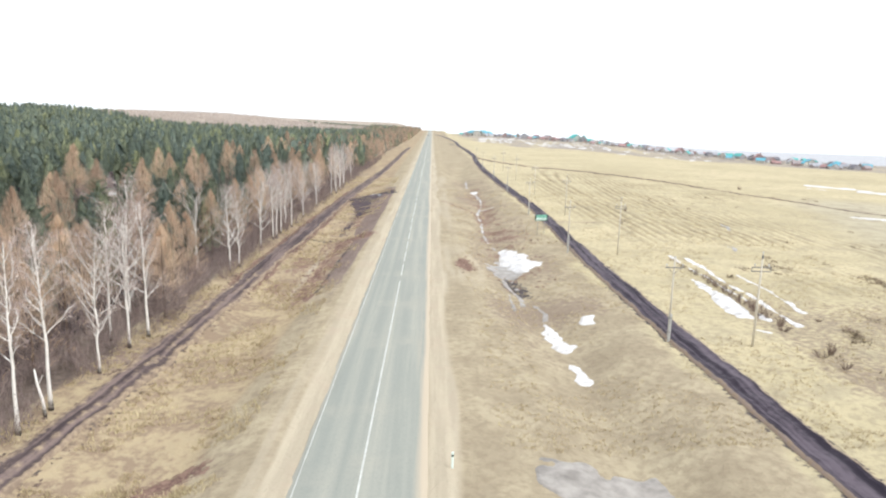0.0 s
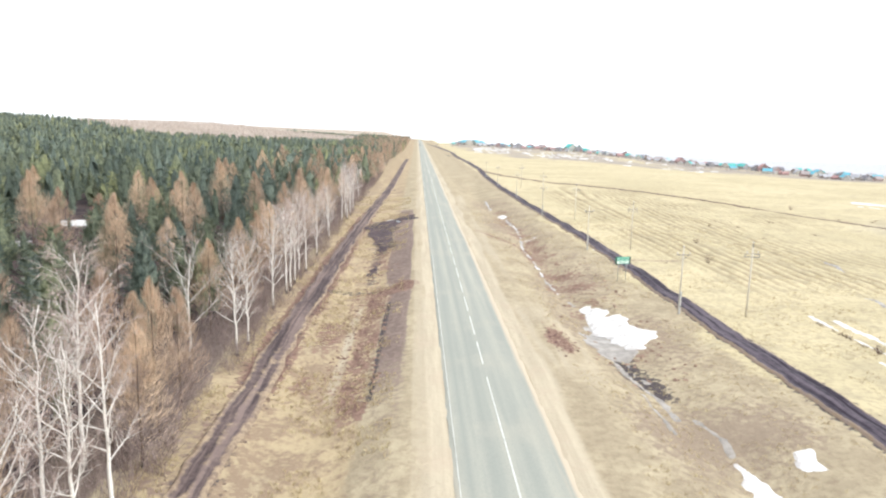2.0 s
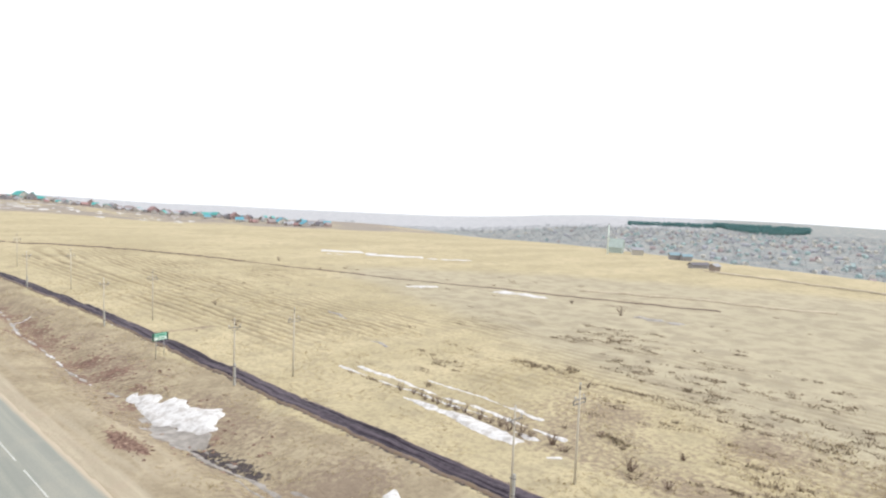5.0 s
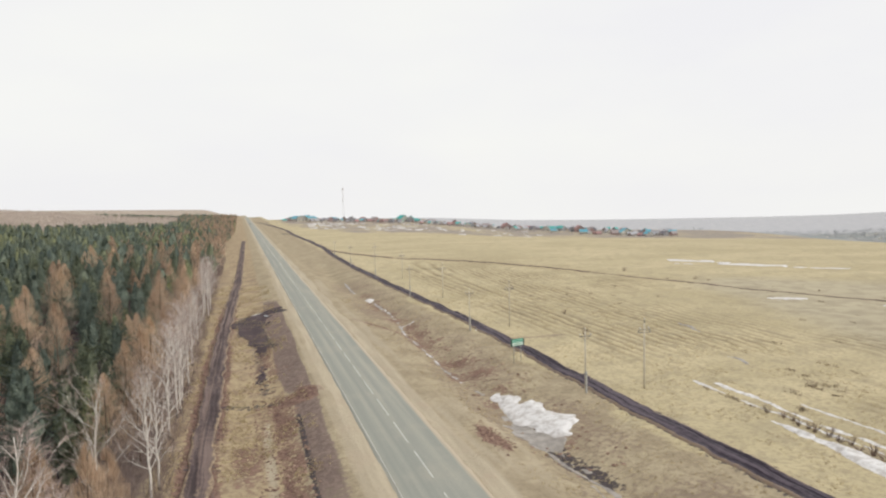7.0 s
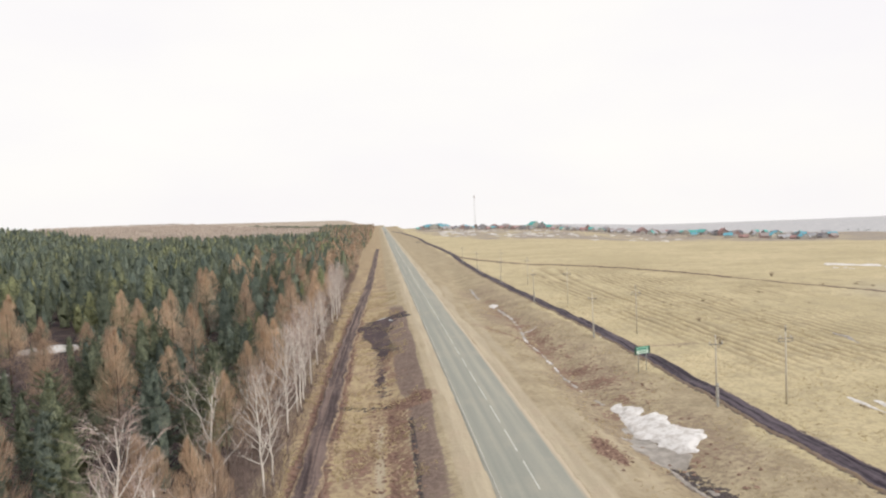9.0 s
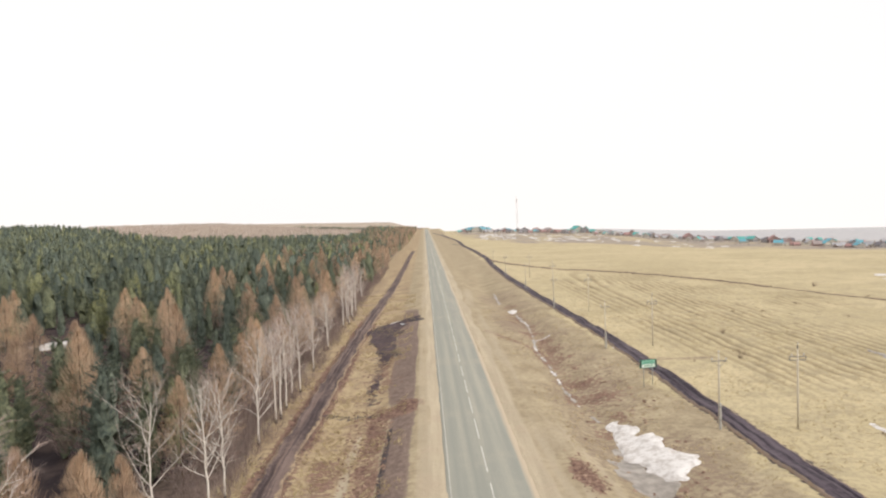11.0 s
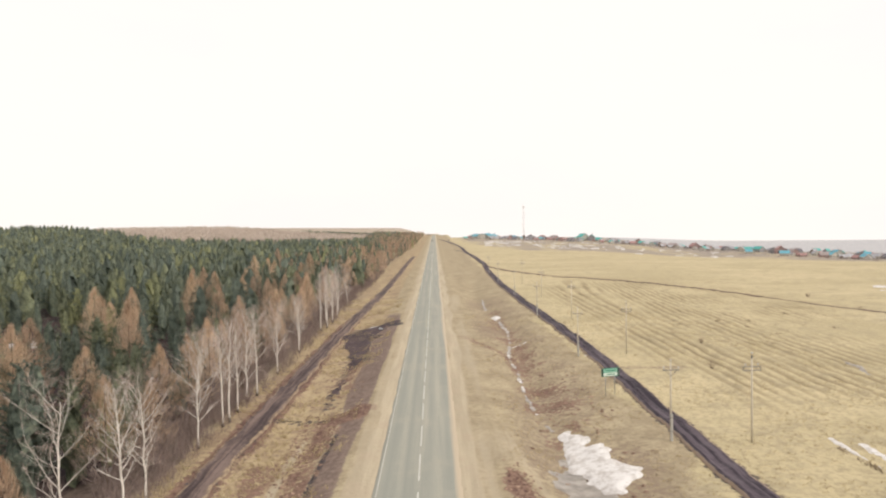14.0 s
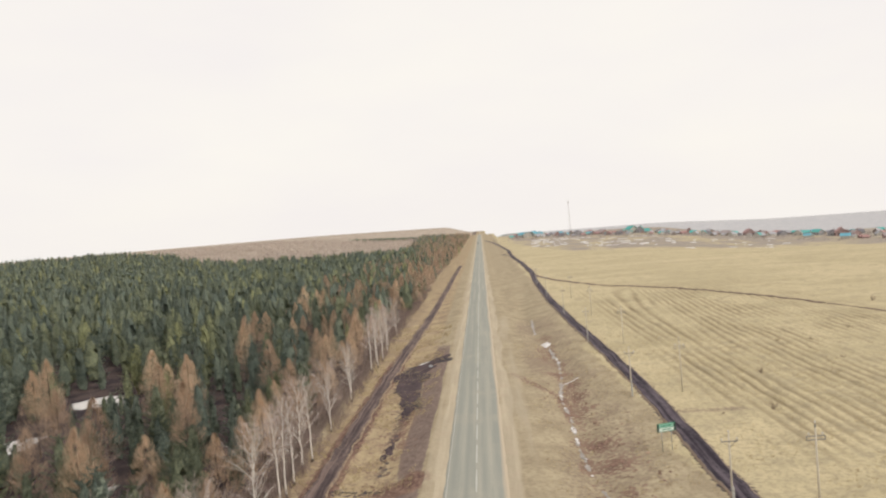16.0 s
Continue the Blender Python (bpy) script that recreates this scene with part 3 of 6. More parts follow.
def build_ground():
    xs = steps(-4600, -40, 84, 4600, 0.42, 1.06)
    ys = steps(-1500, 28, 215, 4700, 0.8, 1.05)
    X, Y = np.meshgrid(xs, ys)
    Z = terrain(X, Y)
    d, az = np.hypot(X, Y), np.degrees(np.arctan2(X, Y))
    wob = (vnoise(X, Y, 9.0, 5) - 0.5) * 1.6
    sand = np.maximum((0.55 * band(X + wob * 0.15, -6.3, -4.4, 0.35) + band(X + wob * 0.15, -4.6, -3.0, 0.25)), band(X + wob * 0.6, 3.0, 5.4, 1.0) * 0.9)
    sand = np.maximum(sand, 0.6 * band(X + wob, 4.5, 10.5, 1.5) * band(Y, 70, 105, 12))
    sand = np.maximum(sand, 0.5 * band(X + wob, 4.5, 9.0, 2.0) * band(Y, 60, 240, 20) * (0.5 + 0.8 * vnoise(X, Y * 0.3, 6, 37)))
    drop = 1 + sunk(X, Y) / 21.5
    U, V = -7 + (X + 7) / drop, 29 + (Y - 29) / drop
    sand = np.maximum(sand, 0.78 * band(X + wob * 0.35, -13.3, -12.1, 0.4) * band(Y, 72, 103.5, 3) * (0.6 + 0.5 * vnoise(X, Y, 2.5, 36)))
    burn = 0.9 * band(X + wob * 0.4, -9.4, -6.5, 0.6) * band(Y, -20, 112, 5) * (0.35 + 0.65 * sstep(Y, 60, 95))
    burn = np.maximum(burn, 1.0 * band(U + wob * 0.4, -10.0, -6.4, 0.5) * band(V, 105, 190, 15))
    burn = np.maximum(burn, 0.5 * band(U + wob, -24, -17.5, 1.5) * vnoise(X, Y, 9, 8))
    # Burnt ground between the birches; shade there is put into its dark tone too.
    burn = np.maximum(burn, 1.1 * np.exp(-((X + 26) / 3.0) ** 2 - ((Y - 88) / 11) ** 2))
    sand = sand * (1 - 0.9 * np.exp(-((X - 8.1 - (84.5 - Y) * 0.12) / 1.1) ** 2 - ((Y - 84.5) / 3.6) ** 2))
    clod = vnoise(X, Y * 0.7, 1.8, 35)
    soil = band(X + wob * 0.4, -12.0, -9.2, 0.6) * band(Y, 68, 108, 6) * (0.36 + 0.75 * clod)
    soil = np.maximum(soil, band(X + wob * 0.4, -16.4, -13.2, 0.8) * band(Y, 72, 106, 6) * (0.06 + 0.75 * clod))
    soil = np.maximum(soil, 0.85 * near_poly([(-10.5, 103), (-8, 106), (-6.8, 109)], U, V, 1.7, 0.8))
    soil = np.maximum(soil, 0.60 * np.exp(-((X - 15.6 - wob) / 4.0) ** 2) * band(Y, 80, 205, 12) * (0.25 + 1.15 * vnoise(X, Y, 4, 9)))
    soil = np.maximum(soil, 0.62 * near_poly(STREAM, X, Y, 1.3, 0.9) * (0.4 + 0.9 * vnoise(X, Y, 3, 34)))
    soil = np.maximum(soil, 0.62 * near_poly([(6.5, 156.4), (9.7, 150.1), (13, 143)], X, Y, 1.1, 0.9))
    soil = np.maximum(soil, 1.6 * np.exp(-((X - 8.1 - (84.5 - Y) * 0.12) / 0.95) ** 2 - ((Y - 84.5) / 3.3) ** 2))
    soil = np.maximum(soil, 0.95 * near_line(LEFT_TRACK, X, Y, 2.0, 0.9) * band(Y, 70, 190, 20) * (0.5 + vnoise(X, Y, 6, 33)))
    soil = np.maximum(soil, 0.8 * near_poly([(-12, 31), (-9.5, 33)], U, V, 1.0, 0.8))
    soil = np.maximum(soil, 0.75 * near_poly([(-11.2, 134), (-11, 126), (-11.4, 118)], U, V, 1.6, 1.2) * (0.3 + 1.1 * clod))
    mud = near_poly([(-6.9, 174.5), (-11, 170), (-14.2, 162)], U, V, 1.8, 1.2) * 0.9
    mud = np.maximum(mud, near_poly([(-13.0, 166), (-12.6, 155), (-12, 146), (-11, 136)], U, V, 2.2, 1.4) * 0.7)
    mud = np.maximum(mud, 0.6 * near_poly([(-12.2, 150), (-12.4, 134), (-12.0, 118), (-11.6, 108)], U, V, 1.3, 1.2) * 0.8)
    mud = np.maximum(mud, near_poly([(-16.4, 104), (-13.5, 102.8), (-11, 103.5)], U, V, 1.0, 0.8) * 0.6)
    mud = np.maximum(mud, near_poly([(-9.0, 99), (-9.1, 88), (-9.3, 70)], U, V, 0.35, 0.3) * 0.7)
    mud = np.maximum(mud, 0.62 * near_poly([(14.6, 88), (13.6, 82), (14.6, 74)], X, Y, 1.5, 1.2))
    mud = np.maximum(mud, near_line(TRACK, X, Y, 1.9, 0.6) * 0.55 * (1 - sstep(Y, 300, 380)))
    mud = np.maximum(mud, near_line(LEFT_TRACK, X, Y, 1.7, 0.9) * 0.5 * (1 - sstep(Y, 260, 480)))
    mud = np.maximum(mud, 0.5 * near_poly([(16, 600), (24, 560), (34, 540)], X, Y, 4, 4) * vnoise(X, Y, 9, 6) * 1.6)
    heather = 0.62 * band(X + wob, 9, 22, 2.0) * band(Y, 45, 230, 20) * (0.35 + 0.9 * vnoise(X, Y, 8, 11))
    heather = np.maximum(heather, 0.55 * band(X + wob, 34, 62, 3) * (1 - sstep(Y, 60, 96)) * (0.3 + vnoise(X, Y, 7, 12)))
    heather = np.maximum(heather, 0.62 * near_poly([(29, 127), (36, 126)], X, Y, 1.6, 1.2))
    vill = sstep(Y - np.interp(X, [20, 44, 62, 82, 120, 144, 194, 236, 300], [760, 680, 540, 480, 475, 445, 435, 420, 380]), 0, 90) * sstep(X, 15, 60)
    garden = 0.8 * vill * (0.4 + 0.8 * vnoise(X, Y * 0.5, 14, 14))
    field = sstep(X + wob * 2, 18, 30)
    grey = sstep(X - 0.35 * (Y - 60), 42, 80) * (1 - sstep(d, 190, 260))
    ridge, kept = furrows(X, Y)
    furrow = 0.82 * (1 - ridge) ** 2.0 * kept * sstep(vnoise(X, Y * 0.4, 7, 13), 0.05, 0.5)
    verge = band(X + wob * 0.4, -23.2, -9.5, 1.0) * (0.62 + 0.3 * vnoise(X, Y, 5, 24))
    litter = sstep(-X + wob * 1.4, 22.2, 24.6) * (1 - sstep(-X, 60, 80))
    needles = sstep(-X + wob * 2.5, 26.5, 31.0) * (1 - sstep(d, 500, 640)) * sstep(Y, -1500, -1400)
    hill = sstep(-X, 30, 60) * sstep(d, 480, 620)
    # Ground that takes a hazed colour: the valley, and land fading out with distance.
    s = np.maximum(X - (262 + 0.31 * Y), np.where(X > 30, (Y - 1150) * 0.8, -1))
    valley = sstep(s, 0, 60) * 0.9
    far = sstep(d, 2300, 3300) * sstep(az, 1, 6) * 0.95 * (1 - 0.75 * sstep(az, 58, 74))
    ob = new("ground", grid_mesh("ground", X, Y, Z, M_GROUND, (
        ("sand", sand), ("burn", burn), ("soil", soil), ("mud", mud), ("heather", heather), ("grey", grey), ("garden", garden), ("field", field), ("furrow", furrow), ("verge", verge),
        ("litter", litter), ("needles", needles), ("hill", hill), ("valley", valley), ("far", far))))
    tagged(ob, "dry tan spring steppe grass with mud, sandy shoulders and bare soil", "ground", kind="structure")


build_ground()


# ---- road ----
def build_road():
    ys = np.array(list(np.arange(-60, 330, 2.0)) + list(np.arange(330, 1500, 10.0)))
    xs = np.array([-3.62, -3.5, -3.2, -2.6, -2.2, -1.6, -1.1, -0.5, 0, 0.5, 1.1, 1.6, 2.2, 2.6, 3.2, 3.5, 3.62])
    X, Y = np.meshgrid(xs, ys)
    edge = (vnoise(X * 0 + np.sign(X) * 40, Y, 2.5, 4) - 0.5) * 0.22
    X = X + np.where(np.abs(X) > 3.1, edge, 0)
    Z = 0.085 - 0.014 * np.abs(X) - np.where(np.abs(X) > 3.55, 0.14, 0)
    Z = Z - 40 * sstep(Y, 1420, 2600)
    dust = sstep(np.abs(X), 2.7, 3.6) * np.where(X > 0, 0.75, 0.35) + 0.25 * sstep(X, 0.3, 3)
    wheel = np.exp(-((np.abs(X) - 1.05) / 0.35) ** 2) + np.exp(-((np.abs(X) - 2.55) / 0.35) ** 2)
    wheel = wheel * np.where(X > 0, 0.5, 1.0)
    road = new("road", grid_mesh("road", X, Y, Z, M_ASPHALT, (("dust", dust), ("wheel", wheel))))
    tagged(road, "straight two-lane grey asphalt road with worn paint", "road", kind="structure")
    solid = Geo().box(-0.055, 0.055, -30, 74.5, 0.070, 0.092).mesh("centre_line", M_PAINT)
    part("centre_line", solid, M_PAINT, road, "solid white centre line")
    dash = Geo().box(-0.06, 0.06, 0, 6.2, 0.070, 0.092).mesh("lane_dash", M_PAINT)
    for i in range(52):
        ob = part("lane_dash", dash, M_PAINT, road)
        ob.location.y = 77.6 + 8.6 * i
    left = Geo().box(-3.30, -3.25, -30, 620, 0.028, 0.046).mesh("edge_line", M_PAINT)
    part("edge_line", left, M_PAINT, road, "thin white edge line")


build_road()


def ribbon(name, line, half, material, ruts, step=0.8, lift=0.05, seed=0, edge_wob=0.35, split=0.0):
    """A rutted track laid over the ground along a broken line, smoothed."""
    P = np.array(line, float)
    seg = np.hypot(*np.diff(P, axis=0).T)
    at = np.concatenate([[0], np.cumsum(seg)])
    t = np.arange(0, at[-1], step)
    x, y = np.interp(t, at, P[:, 0]), np.interp(t, at, P[:, 1])
    k = max(3, int(14 / step)) | 1
    pad = lambda a: np.concatenate([2 * a[0] - a[k // 2:0:-1], a, 2 * a[-1] - a[-2:-k // 2 - 1:-1]])
    x, y = np.convolve(pad(x), np.ones(k) / k, "valid"), np.convolve(pad(y), np.ones(k) / k, "valid")
    n = min(len(x), len(t))
    x, y, t = x[:n], y[:n], t[:n]
    dx, dy = np.gradient(x), np.gradient(y)
    ln = np.hypot(dx, dy)
    nx, ny = dy / ln, -dx / ln
    us = np.linspace(-1, 1, 15)
    U, T = np.meshgrid(us, t)
    wide = half * (1 - edge_wob / 2 + edge_wob * vnoise(np.sign(U) * 9, T, 3.0, seed + 3))
    X, Y = x[:, None] + nx[:, None] * U * wide, y[:, None] + ny[:, None] * U * wide
    core = 1.1 - 1.05 * (np.abs(U) / 0.86) ** 6
    if split:
        part_way = split * (1 - sstep(Y, 75, 115))
        two = np.maximum(np.exp(-((U + 0.38) / 0.24) ** 2), 0.8 * np.exp(-((U - 0.42) / 0.2) ** 2))
        core = part_way * two * (0.62 + 0.28 * sstep(Y, 45, 80)) + (1 - part_way) * (1.1 - 1.1 * np.abs(U) ** 2.5)
    prof = np.zeros_like(U)
    for c, w, dep in ruts:
        prof -= dep * np.exp(-((U - c) / w) ** 2)
    Z = terrain(X, Y) + lift + prof + (vnoise(X, Y, 0.9, seed) - 0.5) * 0.10 - 0.5 * sstep(np.abs(U), 0.84, 1.0)
    return grid_mesh(name, X, Y, Z, material, (("across", U * 2.6 + seed), ("along", T * 0.05), ("core", core)))


ob = new("dirt_track", ribbon("dirt_track", [p for p in TRACK if p[1] <= 380], 1.45, M_TRACK, ((-0.3, 0.12, 0.10), (0.42, 0.14, 0.08)), 0.6, 0.24, 20, 0.12))
tagged(ob, "dark wet rutted mud track beside the power poles", "dirt track", kind="structure")
ob = new("dirt_track", ribbon("dirt_track", TRACK_END, 1.7, M_TRACK, ((-0.4, 0.2, 0.1), (0.4, 0.2, 0.1)), 3.0, 0.25, 23, 0.9))
tagged(ob, "dark muddy track winding towards the village", "dirt track", kind="structure")
ob = new("dirt_track", ribbon("dirt_track", BRANCH[:8], 0.75, M_MUD_BROWN, ((0, 0.3, 0.05),), 1.2, 0.22, 26, 0.9))
tagged(ob, "thin brown track crossing the dry field", "dirt track", kind="structure")
ob = new("dirt_track", ribbon("dirt_track", BRANCH[7:14], 0.48, M_MUD_BROWN, ((0, 0.3, 0.05),), 1.2, 0.13, 27, 1.2))
tagged(ob, "faint brown track fading into the dry field", "dirt track", kind="structure")
M_PATH = simple("pale_trodden_path", (0.56, 0.49, 0.38), (0.44, 0.37, 0.27), 0.8, 0.95, 0.1)
ob = new("footpath", ribbon("footpath", [(140, 122), (146, 112), (153, 100), (157.8, 92), (160, 78), (168, 66)], 0.6, M_PATH, ((0, 0.3, 0.05),), 1.2, 0.42, 28, 0.7))
tagged(ob, "pale trodden footpath across the dry field", "path", kind="structure")
ob = new("footpath", ribbon("footpath", [(256, 136), (252.4, 127), (250.7, 108), (247, 92), (242, 75), (238, 52)], 1.0, M_PATH, ((0, 0.3, 0.05),), 2.0, 0.6, 29, 0.5))
tagged(ob, "pale dirt lane along the edge of the steppe", "path", kind="structure")
ob = new("dirt_track", ribbon("dirt_track", LEFT_TRACK, 1.3, M_TRACK_LEFT, ((-0.4, 0.2, 0.10), (0.42, 0.2, 0.08)), 0.5, 0.22, 30, 0.45, 0.55))
tagged(ob, "dark churned firebreak track along the forest edge", "dirt track", kind="structure")


# ---- snow ----
def inside_depth(outline, X, Y):
    """How deep each place lies inside an outline; below zero outside it."""
    best = np.full(X.shape, 1e9)
    odd = np.zeros(X.shape, bool)
    for (x0, y0), (x1, y1) in zip(outline, outline[1:] + outline[:1]):
        dx, dy = x1 - x0, y1 - y0
        k = np.clip(((X - x0) * dx + (Y - y0) * dy) / (dx * dx + dy * dy), 0, 1)
        best = np.minimum(best, np.hypot(X - x0 - k * dx, Y - y0 - k * dy))
        if dy:
            odd ^= ((y0 > Y) != (y1 > Y)) & (X < x0 + dx * (Y - y0) / dy)
    return np.where(odd, best, -best)


def sheet_patch(name, lo, hi, depth, thick, seed, rag, material, cell):
    """A melting sheet over the ground wherever depth(X, Y) plus some noise is above zero."""
    pad = 1.0 + rag
    X, Y = np.meshgrid(np.arange(lo[0] - pad, hi[0] + pad, cell), np.arange(lo[1] - pad, hi[1] + pad, cell))
    f = depth(X, Y) + rag * (1.5 * (vnoise(X, Y, 1.5 + rag, seed) - 0.5) + 1.1 * (vnoise(X, Y, 0.55 + 0.3 * rag, seed + 1) - 0.5))
    rise = sstep(f, -0.25 * cell, 0.55 + cell) * (0.75 + 0.5 * vnoise(X, Y, 0.8, seed + 2))
    Z = terrain(X, Y) + 0.035 + thick * rise + np.minimum(0, f) * 0.6
    r, c = X.shape
    idx = np.arange(r * c).reshape(r, c)
    quads = np.stack([idx[:-1, :-1], idx[:-1, 1:], idx[1:, 1:], idx[1:, :-1]], -1).reshape(-1, 4)
    quads = quads[f.ravel()[quads].max(1) > -0.02]
    used = np.unique(quads)
    back = np.zeros(r * c, int)
    back[used] = np.arange(len(used))
    verts = np.stack([X, Y, Z], -1).reshape(-1, 3)[used]
    return Geo().add(verts.tolist(), back[quads].tolist()).mesh(name, material, True)


def snow_patch(outline, thick, seed, rag=0.5):
    """An old snow patch over the ground inside a rough outline."""
    xs, ys = [p[0] for p in outline], [p[1] for p in outline]
    me = sheet_patch("snow_patch", (min(xs), min(ys)), (max(xs), max(ys)), lambda X, Y: inside_depth(outline, X, Y), thick, seed, rag, M_SNOW, 0.2)
    return tagged(new("snow_patch", me), "melting patch of old white snow on dry grass", "snow patch", group="snow patches", kind="structure")


def slush_patch(outline, seed):
    """A thin sheet of grey ice; the snow's shape, laid flat."""
    ob = snow_patch(outline, 0.03, seed, 1.5)
    ob.name = ob.data.name = "slush_patch"
    ob.data.materials.clear()
    ob.data.materials.append(M_SLUSH)
    return tagged(ob, "thin grey ice and slush in the roadside ditch", "ice patch", group="slush patches")


def snow_line(points, width, thick, seed, dirty=False, gap=0.25):
    """A narrow drift along a broken line."""
    def depth(X, Y):
        best = np.full(X.shape, 1e9)
        for (x0, y0), (x1, y1) in zip(points[:-1], points[1:]):
            dx, dy = x1 - x0, y1 - y0
            k = np.clip(((X - x0) * dx + (Y - y0) * dy) / (dx * dx + dy * dy), 0, 1)
            best = np.minimum(best, np.hypot(X - x0 - k * dx, Y - y0 - k * dy))
        return width * (gap + (1.15 - gap) * vnoise(X, Y, 2.6, seed + 7)) - best

    xs, ys = [p[0] for p in points], [p[1] for p in points]
    me = sheet_patch("snow_patch", (min(xs), min(ys)), (max(xs), max(ys)), depth, thick, seed, width * 0.9, M_SLUSH if dirty else M_SNOW, max(0.16, width * 0.3))
    return tagged(new("snow_patch", me), "thin drift of melting snow along a furrow", "snow patch", group="snow patches", kind="structure")


snow_patch([(15.0, 101.6), (16.2, 99.3), (16.8, 96.9), (18.0, 97.3), (18.4, 96.1), (17.7, 94), (16.9, 92.8), (17.5, 91.4), (18.0, 89.9), (18.9, 88.8), (19.2, 87.6), (18.3, 86.4), (16.3, 85.1), (15.5, 85.7), (15.0, 87), (14.4, 88.3), (14.4, 90), (13.7, 91.3), (13.9, 93.2), (14.2, 96), (14.7, 99)], 0.2, 40, 0.85)
slush_patch([(13.6, 94.5), (14.2, 91), (14.9, 87.6), (15.4, 85), (14.4, 82), (13.6, 83.1), (13.2, 85.4), (12.2, 86.2), (12.3, 89.9)], 41)
slush_patch([(10.9, 33.2), (12.8, 33.7), (14, 32.8), (15.6, 33.0), (16.6, 31.5), (15.8, 28.6), (12.4, 28), (10.3, 30.5)], 43)
snow_patch([(14.5, 62.6), (15.1, 63.7), (15.8, 63.2), (16.1, 59), (16.4, 56), (15.7, 55.2), (15.1, 56.2), (14.9, 59.5)], 0.15, 44, 0.7)
snow_patch([(15.5, 52.2), (16.0, 51.9), (16.3, 49.5), (16.6, 47.6), (16.1, 46.9), (15.7, 47.6), (15.8, 50)], 0.12, 47, 0.7)
snow_patch([(18.6, 61.2), (19.1, 62.6), (20.2, 62.9), (19.5, 61.4), (19.8, 60.3), (19.0, 60.5)], 0.08, 49, 0.5)
snow_patch([(36.7, 79.5), (37.2, 74), (37.4, 70), (36.9, 66.5), (36.3, 62.5), (34.9, 62.8), (34.4, 65), (34.9, 69), (35.7, 74)], 0.25, 52, 0.4)
snow_patch([(37.7, 64.6), (38.1, 63.6), (37.6, 61.6), (37.1, 62.4)], 0.15, 55, 0.2)
snow_patch([(14.6, 190.5), (16.4, 191.5), (16.8, 187.5), (15.2, 186.5)], 0.2, 57, 0.5)
snow_patch([(-10.2, 175.6), (-10.6, 178), (-13.2, 176.2), (-12.9, 174)], 0.12, 59, 0.5)
snow_line(STREAM, 0.34, 0.03, 60, True, -0.7)
snow_line(STREAM, 0.40, 0.04, 61, False, -1.9)
snow_line([(15.5, 152), (18.0, 153.6)], 0.35, 0.05, 62)
snow_line([(14.6, 205), (14.9, 216), (15.4, 226)], 0.3, 0.05, 63, True)
for i, line in enumerate(([(13.0, 84), (13.2, 81), (13.4, 77.2), (14.1, 72.4), (13.9, 69.5)], [(12.9, 74), (12.7, 70), (12.6, 66.4)], [(15.2, 69.4), (15.8, 66.2), (15.4, 63.8)], [(14.4, 83.5), (13.9, 80), (14.2, 77)])):
    snow_line(line, 0.24, 0.03, 64 + i, True, -0.1)
snow_line([(25.5, 137), (26.6, 134.4), (27.6, 132.6)], 0.3, 0.3, 68)
snow_patch([(-79.5, 131), (-76, 138), (-72, 138), (-70.5, 133), (-73, 129), (-77, 127.5)], 0.12, 91, 0.8)
snow_patch([(-81, 160), (-77, 165), (-71, 164), (-69.5, 159), (-73, 156), (-78, 155.5)], 0.12, 92, 0.8)
snow_patch([(-47.6, 113.6), (-46.2, 114.2), (-46, 112.6), (-47.2, 112.2)], 0.15, 93, 0.3)
snow_line([(41.2, 93), (40.8, 86), (40.2, 80), (40.3, 73), (40.1, 68), (39.6, 60)], 0.34, 0.08, 72)
snow_line([(39.3, 95), (38.9, 89), (38.7, 83), (38.9, 76), (38.7, 69)], 0.28, 0.08, 74)
snow_line([(44.0, 83), (43.5, 75), (43.3, 70), (42.8, 65)], 0.24, 0.06, 76)
snow_line([(34.8, 58.4), (35.5, 57.8)], 0.2, 0.06, 77)
for i, (x0, y0, x1, y1, w) in enumerate(((146, 244, 156, 230, 2.2), (152, 224, 166, 211, 1.8), (168, 206, 176, 196, 1.2), (99, 147, 106, 144, 1.0), (116, 130, 117.5, 120, 1.3),
                                         (114, 91, 113, 83, 0.9), (61, 128, 59, 119, 0.16), (52, 104, 51, 99, 0.14), (137, 232, 141, 226, 0.8))):
    snow_line([(x0, y0), ((x0 + x1) / 2 + 0.6, (y0 + y1) / 2), (x1, y1)], w * 1.8, 0.15, 80 + i, i in (5, 6, 7))


# ---- trees ----
def rand_unit(rng, n):
    v = rng.normal(size=(n, 3))
    return v / np.linalg.norm(v, axis=1)[:, None]


def facing(rng, c, d):
    """Sideways directions that turn a spray's flat side out of the crown and up."""
    out = np.stack([c[:, 0], c[:, 1], np.zeros(len(c))], -1)
    out = out / (np.linalg.norm(out, axis=1)[:, None] + 0.2)
    want = out * 0.55 + np.array([0, 0, 0.85]) + rand_unit(rng, len(c)) * 0.5
    side = np.cross(d, want)
    return side / (np.linalg.norm(side, axis=1)[:, None] + 1e-6)


def needle_clumps(rng, centres, sizes, blades, slim):
    """Loose triangles: at each centre a tuft of short needle sprays."""
    n = len(centres)
    d = rand_unit(rng, n * blades)
    d[:, 2] = d[:, 2] * 0.5 + 0.30
    c = np.repeat(centres, blades, 0)
    s = np.repeat(sizes, blades)[:, None] * rng.uniform(0.6, 1.15, (n * blades, 1))
    side = facing(rng, c, d)
    tip = c + d * s
    a = c + side * s * slim - d * s * 0.2
    b = c - side * s * slim - d * s * 0.2
    return np.stack([a, b, tip], 1)


